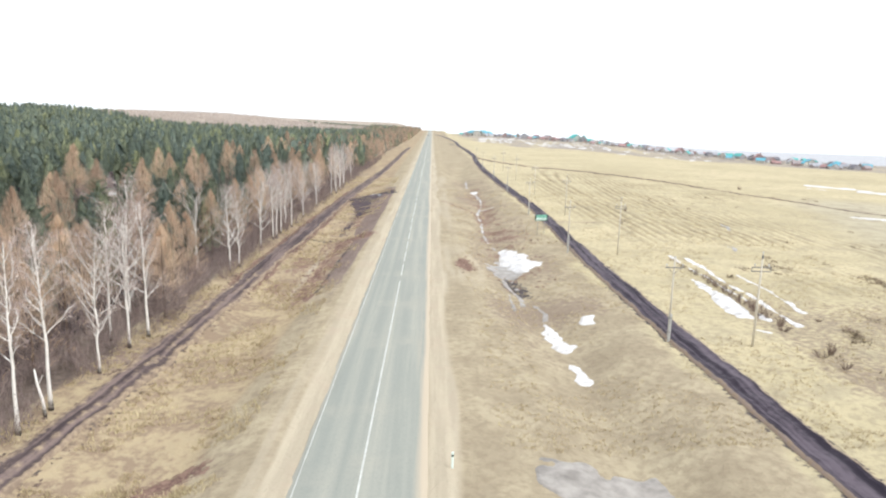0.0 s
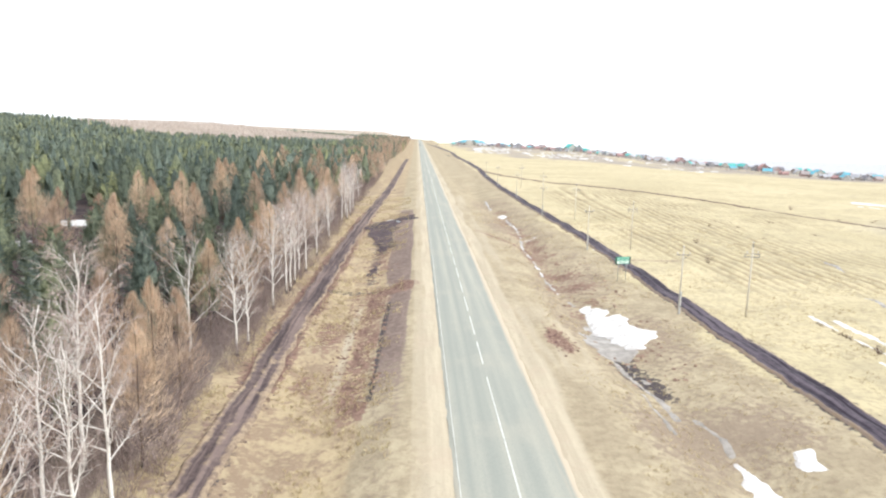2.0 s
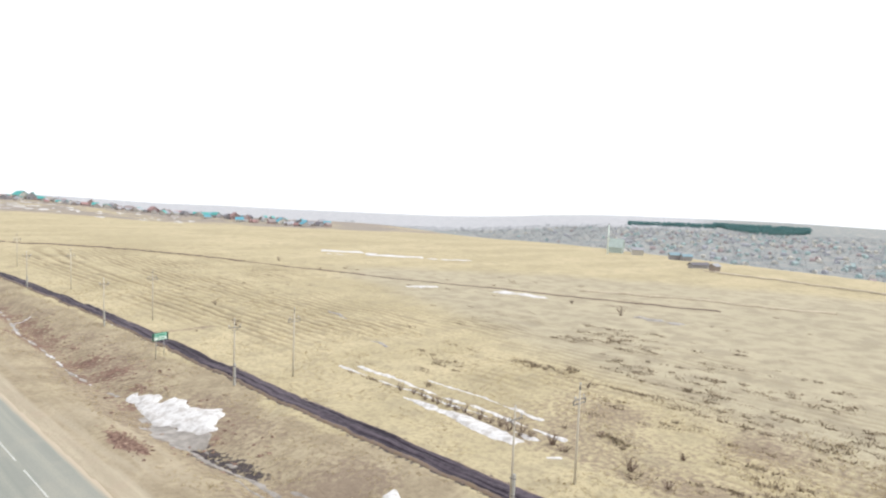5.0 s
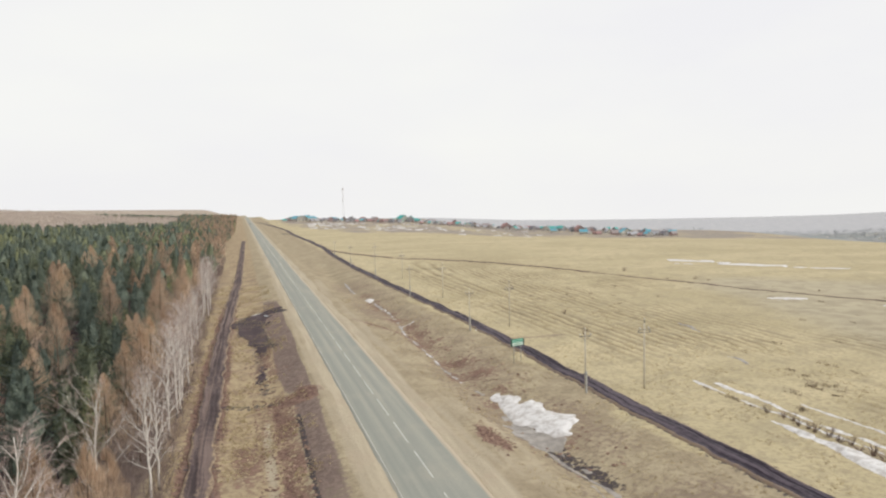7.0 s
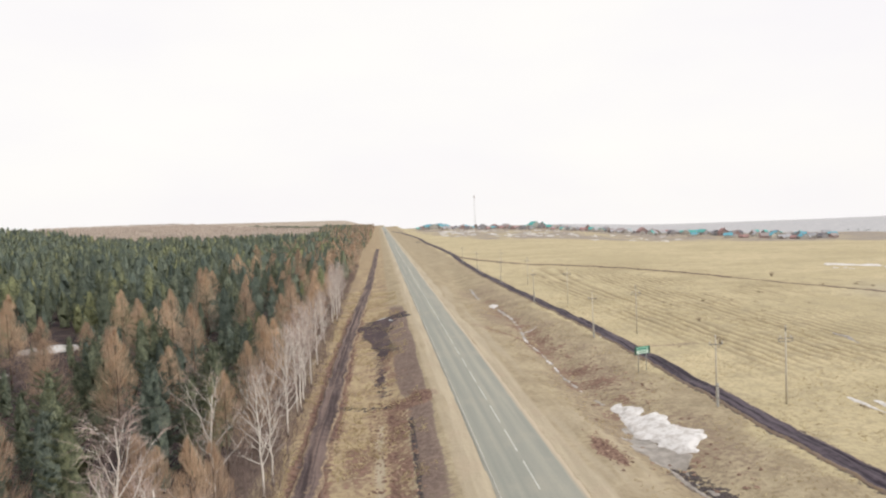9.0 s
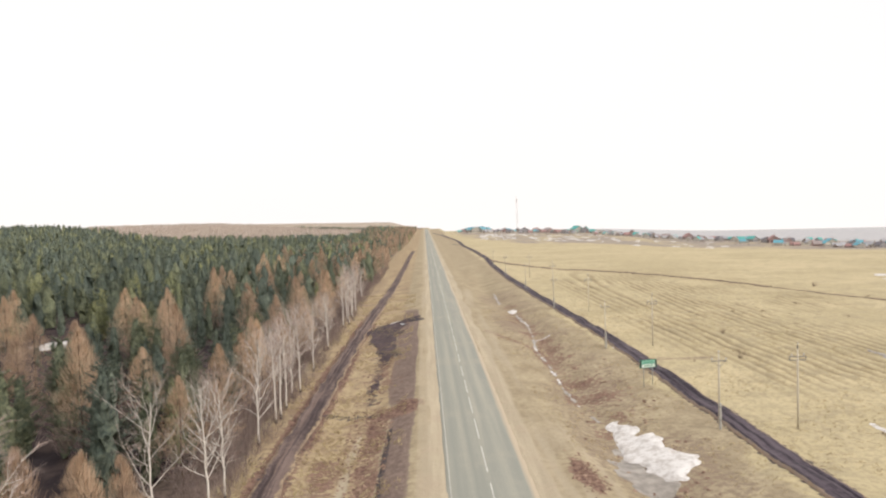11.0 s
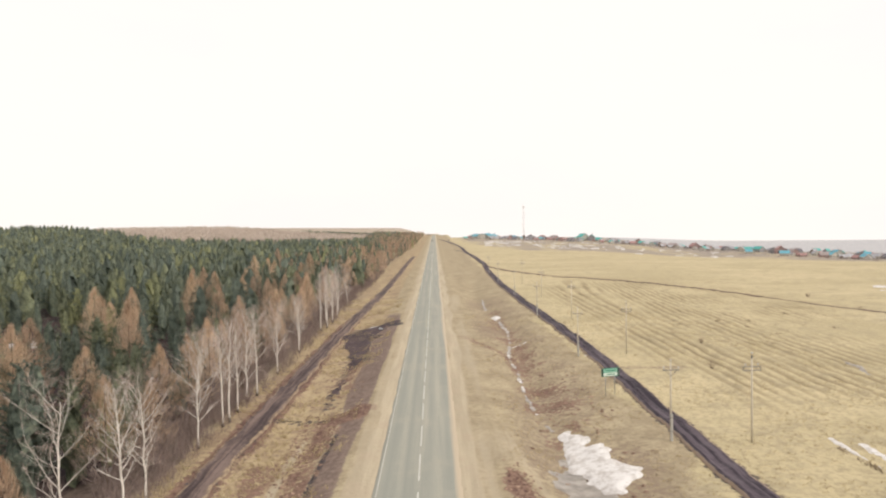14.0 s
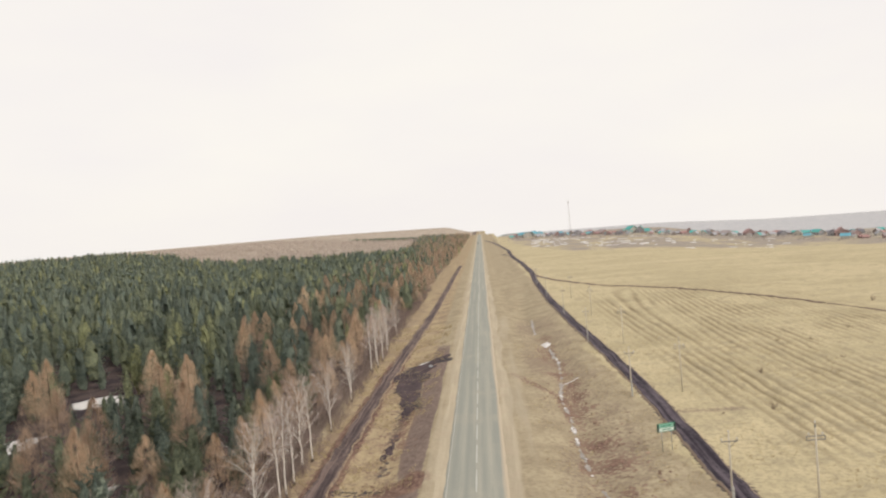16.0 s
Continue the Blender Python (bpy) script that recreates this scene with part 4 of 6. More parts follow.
def crown_core(rng, height, rings, around, env, low, high, full):
    """Triangles of the dense inside of a crown: a lumpy, uneven body of closed shoots."""
    k = np.linspace(0, 1, rings)[:, None]
    a = np.linspace(0, 2 * np.pi, around, endpoint=False)[None, :] + rng.uniform(0, 6.28) + (np.arange(rings) % 2)[:, None] * np.pi / around
    r = env(np.clip(k, 0.02, 0.985)) * (full + 0.16 * rng.uniform(-1, 1, (rings, around)))
    z = low + (high - low) * k + rng.uniform(-0.35, 0.35, (rings, around)) * (high - low) / rings - 0.10 * (1 - k)
    z = np.minimum(z + 0.25 * r * (rng.uniform(0, 1, (rings, around)) - 0.3), high)
    P = np.stack([np.cos(a) * r, np.sin(a) * r, z], -1) * height
    Q = np.roll(P, -1, 1)
    t1 = np.stack([P[:-1], Q[:-1], P[1:]], 2).reshape(-1, 3, 3)
    t2 = np.stack([Q[:-1], Q[1:], P[1:]], 2).reshape(-1, 3, 3)
    return np.concatenate([t1, t2])


def pine_shape(rng, height, whorls, arms, clumps, blades, core, low=0.14, slim=0.20):
    """Triangles of a young pine's crown: whorls of rising arms set with needle tufts round a dense inside."""
    fat = rng.uniform(0.8, 1.22)
    env = lambda k: 0.250 * fat * (1 - k) ** 0.44 * np.minimum(1.0, 0.55 + 1.6 * k) + 0.008
    centres, sizes = [], []
    for i in range(whorls):
        k = min(0.97, max(0.0, (i + rng.uniform(-0.25, 0.25)) / (whorls - 0.6)))
        reach = float(env(k)) * height
        a0 = rng.uniform(0, 6.28)
        n = max(3, int(round(arms * (1.1 - 0.5 * k))))
        for j in range(n):
            if rng.uniform() < 0.16:
                continue
            a = a0 + 6.283 * j / n + rng.normal(0, 0.25)
            r = reach * rng.uniform(0.58, 1.25)
            z0 = (low + (0.95 - low) * k) * height + rng.normal(0, 0.014) * height
            for c in range(clumps):
                f = 0.42 + 0.58 * (c + 0.9) / clumps if clumps > 1 else 0.8
                lift = r * (0.16 * f + 0.34 * f * f)
                centres.append((math.cos(a) * r * f, math.sin(a) * r * f, min(z0 + lift, 0.985 * height)))
                sizes.append((0.034 + 0.016 * (1 - k)) * height * rng.uniform(0.75, 1.25) * (3.0 / clumps) ** 0.45 * (11.0 / whorls) ** 0.45)
    centres += [(0, 0, 0.94 * height), (0, 0, 0.975 * height)]
    sizes += [0.05 * height, 0.035 * height]
    tufts_ = needle_clumps(rng, np.array(centres), np.array(sizes), blades, slim)
    return np.concatenate([crown_core(rng, height, core[0], core[1], env, low, 0.95, 0.42 if slim < 0.2 else 0.50), tufts_])


def larch_shape(rng, height, sprays, width=1.0):
    """Triangles of the bare twigs of a larch: a broad soft cone of fine rising sprays."""
    k = rng.uniform(0, 1, sprays) ** 0.98
    z = 0.07 + 0.89 * k
    arms = rng.uniform(0, 2 * np.pi, 90)
    ang = arms[((k * 15).astype(int) * 6 + rng.randint(0, 6, sprays)) % 90] + rng.normal(0, 0.4, sprays)
    env = (0.315 * (1 - k) ** 0.80 * np.minimum(1, 0.66 + 1.5 * k) + 0.006) * width
    env = env * (1 + 0.08 * np.sin(ang * 2 + k * 7) + 0.05 * np.sin(ang * 3 + k * 17))
    r0 = env * rng.uniform(0.15, 0.95, sprays) ** 0.8
    r1 = r0 + env * rng.uniform(0.06, 0.30, sprays)
    rise = rng.uniform(0.025, 0.085, sprays)
    ang2 = ang + rng.normal(0, 0.22, sprays)
    p = np.stack([np.cos(ang) * r0, np.sin(ang) * r0, z + 0.22 * r0], -1) * height
    q = np.stack([np.cos(ang2) * r1, np.sin(ang2) * r1, np.minimum(z + 0.22 * r0 + rise, 1.0)], -1) * height
    side = facing(rng, p, q - p)
    w = height * 0.00165 * (2600.0 / sprays) ** 0.72 * rng.uniform(0.6, 1.4, (sprays, 1))
    return np.stack([p + side * w, p - side * w, q], 1)


def lower_half(rng, tri, height, at=0.40):
    """Which sprays of a larch are its older grey branches, low in the crown."""
    return tri[:, 2, 2] < height * (at + rng.normal(0, 0.10, len(tri)))


def branch_tree(rng, height, limbs, spread, fork_low=0.22, twigs=5, lean=0.04, stem=0.0105):
    """A bare broadleaf tree: a Geo of stem and limbs, and loose triangles of its twigs."""
    g = Geo()
    n = 9
    bend = rng.normal(0, lean, 2)
    pts, rad = [], []
    for i in range(n):
        k = i / (n - 1)
        wob = rng.normal(0, 0.006 * height, 2) * min(1, k * 3)
        pts.append(Vector((bend[0] * height * k * k + wob[0], bend[1] * height * k * k + wob[1], height * k)))
        rad.append(height * stem * (1.15 - k) ** 1.1 + 0.006)
    rad[0] *= 1.3
    g.tube(pts, rad, 7)
    tips = []
    a0 = rng.uniform(0, 6.28)
    for j in range(limbs):
        k = fork_low + (0.94 - fork_low) * (j + rng.uniform(0, 0.8)) / limbs
        f = k * (n - 1)
        i = min(n - 2, int(f))
        base = pts[i].lerp(pts[i + 1], f - i)
        ang = a0 + j * 2.4 + rng.normal(0, 0.3)
        length = height * spread * (0.35 + 0.95 * math.sin(math.pi * min(1, (1 - k) * 1.05 + 0.05)) ** 0.8) * rng.uniform(0.75, 1.25)
        up = rng.uniform(0.32, 0.80) + 0.75 * k
        d = Vector((math.cos(ang), math.sin(ang), up)).normalized()
        lp = [base]
        for s in range(4):
            d = (d + Vector((rng.normal(0, 0.17), rng.normal(0, 0.17), rng.normal(0.17, 0.10)))).normalized()
            lp.append(lp[-1] + d * length / 4)
        r = height * stem * 0.42 * (1.15 - k) + 0.012
        g.tube(lp, [r, r * 0.8, r * 0.6, r * 0.4, r * 0.18], 4, False)
        for s in (0, 0, 0, 1, 1, 1, 2, 2):
            b2 = lp[1 + s].lerp(lp[2 + s], rng.uniform(0, 1))
            d2 = (d + Vector(rng.normal(0, 0.6, 3))).normalized()
            d2.z = abs(d2.z) * 0.7 + 0.15
            l2 = length * rng.uniform(0.28, 0.5)
            q = [b2, b2 + d2 * l2 * 0.5, b2 + d2 * l2 + Vector((0, 0, 0.05 * l2))]
            g.tube(q, [r * 0.36, r * 0.24, r * 0.08], 3, False)
            tips.append((q[1], q[2]))
        tips.append((lp[3], lp[4]))
    tri = []
    for a, b in tips:
        for _ in range(twigs):
            p = a.lerp(b, rng.uniform(0, 1))
            d = ((b - a).normalized() + Vector(rng.normal(0, 0.65, 3))).normalized()
            q = p + d * height * rng.uniform(0.04, 0.085)
            s = d.orthogonal().normalized() * height * 0.0009
            tri.append((tuple(p + s), tuple(p - s), tuple(q)))
    return g, np.array(tri)


def trunk_geo(rng, height, base):
    pts = [Vector((rng.normal(0, 0.03), rng.normal(0, 0.03), z * height)) for z in (-0.02, 0.15, 0.35, 0.55, 0.75, 0.93)]
    return Geo().tube(pts, [base * 1.2, base, base * 0.82, base * 0.62, base * 0.4, base * 0.12], 6)


TREE_RNG = np.random.RandomState(11)
PINE_LABEL = "young green Scots pine in a dense planted forest"
LARCH_LABEL = "leafless larch with orange-brown twigs among the pines"
BIRCH_LABEL = "bare white-barked birch on the forest edge"


def pine_tree(height, arms, near=True):
    ob = thing("pine_tree", PINE_LABEL, "tree", (0, 0, -500), 0, "forest trees")
    part("trunk", trunk_geo(TREE_RNG, height, 0.11), M_PINE_BARK, ob, "reddish brown pine trunk", True)
    tri = pine_shape(TREE_RNG, height, 15, arms + 1, 5, 14, (9, 8), slim=0.15) if near else pine_shape(TREE_RNG, height, 12, arms, 3, 9, (8, 7))
    part("crown", tri_mesh("crown", tri, M_PINE, None, (0, 0)), M_PINE, ob)
    return ob


def larch_tree(height, sprays, width):
    ob = thing("larch_tree", LARCH_LABEL, "tree", (0, 0, -500), 0, "forest trees")
    part("trunk", trunk_geo(TREE_RNG, height, 0.10), M_LARCH_BARK, ob, "", True)
    tri = larch_shape(TREE_RNG, height, sprays, width)
    old = lower_half(TREE_RNG, tri, height)
    part("crown", tri_mesh("crown", tri[~old], M_LARCH, None, (0, 0)), M_LARCH, ob, "orange-brown young twigs")
    part("lower_crown", tri_mesh("lower_crown", tri[old], M_LARCH_OLD, None, (0, 0)), M_LARCH_OLD, ob, "grey-brown bare lower branches")
    return ob


def birch_tree(height, limbs, spread, low, twigs=6):
    ob = thing("birch_tree", BIRCH_LABEL, "tree", (0, 0, -500), 0, "forest-edge birches")
    g, tri = branch_tree(TREE_RNG, height, limbs, spread, low, twigs, 0.03, 0.0092)
    part("trunk", g, M_BIRCH, ob, "white birch trunk and limbs", True)
    part("crown", tri_mesh("crown", tri, M_TWIG_PALE), M_TWIG_PALE, ob, "fine pale bare twigs")
    return ob


def set_tree(ob, x, y, turn, scale=1.0):
    ob.matrix_basis = pose(x, y, ground_z(x, y) - 0.05, 0, 0, turn) @ Matrix.Scale(scale, 4)


def planter(kinds):
    """Places the first of each kind as built, and copies from then on."""
    used = set()

    def put(i, x, y, turn, scale):
        if i in used:
            m = pose(x, y, ground_z(x, y) - 0.05, 0, 0, turn)
            o = copy_thing(kinds[i], m)
            o.scale = (scale, scale, scale)
        else:
            used.add(i)
            o = kinds[i]
            set_tree(o, x, y, turn, scale)
        return o

    return put


# birches along the edge: x, y, height factor, kind
BIRCHES = [(-21.7, 36.8, 0.93, 1), (-21.7, 40.4, 0.96, 1), (-21.5, 46.6, 0.84, 2), (-24.1, 54, 0.95, 3), (-21.9, 52.6, 0.93, 0), (-21.6, 55.7, 1.04, 4), (-25.5, 60.7, 1.08, 3), (-25.6, 79.8, 0.86, 5), (-22.2, 82.2, 0.88, 0),
           (-22.0, 85.6, 0.84, 2), (-22.4, 98.6, 0.92, 2), (-22.2, 105.7, 0.86, 1), (-22.0, 107.4, 0.92, 3), (-22.1, 110.9, 0.88, 4), (-22.4, 116, 0.92, 2), (-21.9, 118.8, 0.86, 1), (-22.2, 131.4, 0.86, 2), (-22.3, 147.7, 0.8, 0),
           (-23.1, 152, 0.8, 4), (-22.4, 170.5, 0.9, 1), (-21.6, 174, 0.92, 4), (-22.4, 177.5, 0.95, 1), (-21.5, 181, 0.9, 3), (-22.2, 185, 0.9, 2), (-21.8, 190, 0.9, 1), (-22.4, 196, 0.85, 4), (-22.2, 211, 0.85, 0), (-25.0, 46, 0.85, 3), (-28.2, 66, 0.72, 4)]
birch_kinds = [birch_tree(12.2, 22, 0.22, 0.26), birch_tree(13.0, 17, 0.14, 0.38), birch_tree(12.0, 24, 0.24, 0.24), birch_tree(12.6, 19, 0.17, 0.32), birch_tree(11.6, 18, 0.16, 0.28), birch_tree(11.4, 15, 0.34, 0.20)]
put_birch = planter(birch_kinds)
for i, (x, y, s, kind) in enumerate(BIRCHES):
    put_birch(kind, x, y, i * 77.0, s)



def birch_snag(x, y):
    """A broken, leaning stump of a young birch."""
    ob = thing("birch_snag", "broken leaning stump of a young white birch", "tree stump", (x, y, ground_z(x, y)), 20)
    part("trunk", Geo().tube([(0, 0, -0.2), (-0.10, 0.05, 1.2), (-0.35, 0.1, 2.4), (-0.42, 0.12, 3.3)], [0.11, 0.095, 0.085, 0.05], 8), M_BIRCH, ob, "", True)
    part("branch_stub", Geo().tube([(-0.3, 0.09, 2.2), (0.05, 0.0, 2.9)], [0.04, 0.015], 5), M_BIRCH, ob)


birch_snag(-21.5, 39.4)

# larches that stand out above the pines: x, y, height factor
LARCHES = [(-56, 145, 1.0), (-52.5, 143, 0.9), (-49.5, 134, 0.98), (-44, 132.5, 0.95), (-35.7, 113.2, 0.93), (-50.5, 118, 0.98), (-57.7, 121, 0.92), (-38, 94.5, 0.95), (-48, 101.5, 0.95), (-43.4, 80.8, 0.92), (-35.5, 102.7, 0.88),
           (-65.4, 127.6, 0.95), (-71, 139, 0.98), (-36.3, 69.6, 0.95), (-26.3, 88, 0.95), (-25.3, 111, 1.0), (-35.5, 145.7, 0.95), (-36.4, 234, 1.0), (-58.4, 286, 1.05), (-54.6, 202, 0.98), (-52.5, 188, 0.95), (-59.6, 258, 1.0),
           (-25.2, 141, 1.05), (-46, 135.6, 0.85), (-42, 103, 0.85), (-24.4, 92.5, 0.9), (-26.4, 99.5, 1.0), (-25.6, 105, 0.95), (-27.5, 117, 1.05), (-25, 123, 0.95), (-26.8, 128.5, 1.05), (-25.4, 135, 0.9), (-28.5, 152, 1.1), (-25.4, 158, 1.0),
           (-30, 164, 1.05), (-26, 170, 0.95), (-27.3, 181, 1.1), (-24.6, 188, 1.05), (-32, 194, 1.0), (-25, 163.5, 0.9), (-26.2, 176, 1.0), (-51, 177, 0.98), (-47, 165, 0.92), (-50.5, 240, 1.0), (-22.4, 61.5, 0.9), (-23.2, 66, 0.95), (-22.9, 69.6, 0.85),
           (-25.2, 63.6, 1.1), (-27.4, 56, 1.1), (-25.6, 50, 1.05), (-24.8, 44, 1.0), (-25.4, 38, 1.05), (-29.5, 61.5, 1.05), (-28.2, 47, 1.1), (-31.5, 54, 0.95), (-27.6, 73.5, 0.9)]
# tall pines that stand free among them
PINES = [(-63, 116), (-60.5, 111), (-41, 87.5), (-40.6, 96.2), (-35.5, 75), (-31.3, 85), (-47.3, 80), (-30.6, 68), (-28.8, 96), (-43.5, 104.8), (-31.6, 105.7), (-28.8, 110.8), (-52.8, 91.4), (-39.5, 76), (-33.5, 90.5), (-31, 122), (-38, 122), (-33, 60)]
# glades in the forest: x, y, the side on which they open, half width, how fast the growth in front gains height
GLADES = [(-75, 134, 38, 6.0, 0.20), (-76, 160, 32, 5.0, 0.20)]
# the planted forest: places on a jittered lattice
FOREST = []
frng = np.random.RandomState(5)
for gy in np.arange(20, 490, 4.9):
    for gx in np.arange(-26.2, -340, -4.9):
        x, y = gx + frng.normal(0, 1.5), gy + frng.normal(0, 1.5)
        if math.hypot(x, y) > 490 or math.degrees(math.atan2(-x - 12, y - 20)) > 62:
            continue
        u = frng.uniform()
        along, across = (x + 68) * -0.616 + (y - 138) * 0.788, (x + 68) * 0.788 + (y - 138) * 0.616
        clear = min(math.hypot(along / 17, across / 5.5), math.hypot((x + 44) / 3, (y - 108) / 4))
        if clear < 1 and u > 0.12:
            continue
        if any((x - q[0]) ** 2 + (y - q[1]) ** 2 < 10.5 for q in LARCHES + PINES):
            continue
        edge = -x - 25
        if frng.uniform() < 0.10 + 0.12 * float(sstep(edge, 8, 22)):
            continue
        patch = float(vnoise(x, y, 15, 15))
        p_larch = 0.42 * math.exp(-(edge / 8.0) ** 2) + (0.36 if patch > 0.62 else 0.04) * (1 - sstep(edge, 22, 60))
        known = x > -75 and y < 150
        if known:
            p_larch *= 0.55 if edge < 8 else 0.2
        if y > 190:
            p_larch += 0.3 * math.exp(-(edge / 14.0) ** 2)
        kind = "larch" if u < p_larch else "pine"
        if edge < 2.2 and frng.uniform() < 0.55:
            kind = "scrub"
        if edge < 9 and 70 < y < 83:
            kind = "scrub"
        size = (frng.uniform(0.58, 1.0) + (0.10 if frng.uniform() < 0.2 else 0.0)) * (0.45 if clear < 1 else 1.0)
        if kind == "larch":
            size = min(size, 0.92) * (0.78 if edge < 5 else 1.0)
        elif known:
            size = min(size, 0.84) * 0.95
        turn = frng.uniform(0, 360)
        # young growth, low towards the road, round the two glades that still hold snow
        for u, v, side, half, gain in GLADES:
            dx, dy = x - u, y - v
            front = dx * math.sin(radians(side)) - dy * math.cos(radians(side))
            off = abs(dx * math.cos(radians(side)) + dy * math.sin(radians(side)))
            if off < half and -9 < front < 45 or math.hypot(dx, dy) < 7:
                size = min(size, (1.0 + gain * max(0.0, front)) / 11.8)
        if size < 0.2:
            continue
        FOREST.append((math.hypot(x + 8, y - 30), kind, x, y, turn, size))
for x, y, size in LARCHES:
    FOREST.append((math.hypot(x + 8, y - 30), "larch", x, y, frng.uniform(0, 360), size * (1.16 if x < -31 else 0.96)))
for x, y in PINES:
    FOREST.append((math.hypot(x + 8, y - 30), "pine", x, y, frng.uniform(0, 360), frng.uniform(0.88, 1.0)))
FOREST.sort()
pine_kinds = [pine_tree(11.8, 8), pine_tree(12.6, 7), pine_tree(10.8, 8), pine_tree(12.2, 9), pine_tree(9.4, 7), pine_tree(11.2, 7), pine_tree(13.0, 8)]
pine_kinds += [pine_tree(11.8, 8, False), pine_tree(12.6, 7, False), pine_tree(10.8, 8, False), pine_tree(12.2, 8, False), pine_tree(11.2, 7, False)]
larch_kinds = [larch_tree(10.8, 3400, 1.0), larch_tree(11.6, 3600, 0.9), larch_tree(9.6, 3200, 1.12), larch_tree(12.2, 3600, 0.84)]
put_pine, put_larch = planter(pine_kinds), planter(larch_kinds)
count = {"pine": 0, "larch": 0}
far_pine, far_larch, far_trunk, scrub = [], [], [], []
far_shapes = {}
for lod, (wh, ar, cl, bl, core, sp) in enumerate(((9, 7, 3, 5, (6, 6), 1100), (6, 5, 2, 3, (4, 5), 300))):
    far_shapes[lod] = ([pine_shape(TREE_RNG, 11.4, wh, ar, cl, bl, core) for _ in range(6)], [larch_shape(TREE_RNG, 11.4, sp) for _ in range(4)])
for d, kind, x, y, turn, s in FOREST:
    if kind == "scrub":
        scrub.append((x, y, turn, s))
        continue
    limit = 290 if kind == "pine" else 150
    if count[kind] < limit:
        i = count[kind]
        if kind == "larch":
            put_larch(i % 4, x, y, turn, s)
        else:
            put_pine(i % 7 if i < 110 else 7 + i % 5, x, y, turn, s)
        count[kind] += 1
        continue
    lod = 0 if d < 210 else 1
    shape = far_shapes[lod][0 if kind == "pine" else 1][int(turn) % (6 if kind == "pine" else 4)]
    c, sn = math.cos(radians(turn)), math.sin(radians(turn))
    grow = np.array([s, s, s]) if lod == 0 or kind == "larch" else np.array([s * 1.12, s * 1.12, s])
    t = shape * grow * np.array([1, 1, 0]) * (1.0 + 0.4 * ((turn * 7.7) % 1.0) if kind == "pine" else 1.0) + shape * grow * np.array([0, 0, 1])
    t = np.stack([t[..., 0] * c - t[..., 1] * sn + x, t[..., 0] * sn + t[..., 1] * c + y, t[..., 2] + ground_z(x, y) - 0.05], -1)
    (far_pine if kind == "pine" else far_larch).append(t)
    if d < 150:
        far_trunk.append((x, y, s))


def stuff(name, tris, material, label, category, crowns=False):
    tone = np.random.RandomState(len(tris)).uniform(0, 1, len(tris))
    axis = np.concatenate([np.broadcast_to(t[..., :2].mean((0, 1)), (len(t), 2)) for t in tris]) if crowns else None
    ob = new(name, tri_mesh(name, np.concatenate(tris), material, np.repeat(tone, [len(t) for t in tris]), axis))
    return tagged(ob, label, category, kind="stuff")


stuff("pine_forest", far_pine, M_PINE_STUFF, "dense dark green planted pine forest", "forest", True)
stuff("larch_forest", far_larch, M_LARCH_STUFF, "leafless orange-brown larches scattered through the pine forest", "forest", True)
g = Geo()
for x, y, s in far_trunk:
    z = ground_z(x, y)
    g.tube([(x, y, z - 0.1), (x, y, z + 8 * s)], [0.1, 0.04], 4, False)
tagged(new("forest_trunks", g.mesh("forest_trunks", M_PINE_BARK)), "slim brown trunks inside the forest", "forest", kind="stuff")

# bare brush under and along the forest edge
tri = []
srng = np.random.RandomState(21)
brush = [(x, y) for x, y, *_ in scrub] + [(-21.2 - 5.0 * srng.uniform(), srng.uniform(35, 330)) for _ in range(950)]
for x, y in brush:
    h = srng.uniform(1.2, 3.6)
    n = 26
    z = ground_z(x, y)
    base = np.stack([x + srng.normal(0, 0.3, n), y + srng.normal(0, 0.3, n), np.full(n, z) + srng.uniform(0, 0.5, n) * h], -1)
    d = rand_unit(srng, n)
    d[:, 2] = np.abs(d[:, 2]) + 0.9
    tip = base + d * (h * srng.uniform(0.25, 0.6, (n, 1)))
    side = rand_unit(srng, n) * 0.022
    tri.append(np.stack([base + side, base - side, tip], 1))
stuff("forest_brush", tri, M_SCRUB, "tangled grey-brown leafless brush along the forest edge", "brush")

# woods that line the road further on, the ridge pines, and the bare hill wood
hrng = np.random.RandomState(31)
shape_l = far_shapes[1][1]
low_p = [pine_shape(TREE_RNG, 11.4, 4, 4, 1, 2, (4, 4)) for _ in range(5)]
low_l = [larch_shape(TREE_RNG, 11.4, 50) for _ in range(4)]
wood_p, wood_l, wood_h = [], [], []


def grow(shape, x, y, wide, tall):
    return shape * np.array([wide, wide, tall]) + np.array([x, y, ground_z(x, y) - 0.1])


for _ in range(1700):
    y = 270 + 1130 * hrng.uniform() ** 1.2
    x = -23.5 + 4.5 * float(sstep(y, 380, 700)) - (26 + 0.05 * y) * hrng.uniform() ** 1.2
    tall = hrng.uniform(0.55, 0.9)
    green = hrng.uniform() < 0.30 + 0.45 * sstep(-x, 30, 80)
    if green:
        wood_p.append(grow(low_p[int(hrng.randint(5))], x, y, tall * 1.2, tall))
    else:
        wood_l.append(grow(shape_l[int(hrng.randint(4))], x, y, tall * 1.3, tall))
for _ in range(9800):
    az = hrng.uniform(-62, -5)
    reach = 200 + 430 * float(sstep(-az, 18.5, 31))
    d = 475 + 590 * hrng.uniform() ** 0.9
    if d > 478 + reach * 0.93:
        continue
    a = radians(az)
    x, y = d * math.sin(a), d * math.cos(a)
    tall = hrng.uniform(0.7, 1.1)
    wood_p.append(grow(low_p[int(hrng.randint(5))], x, y, tall * 1.35, tall))
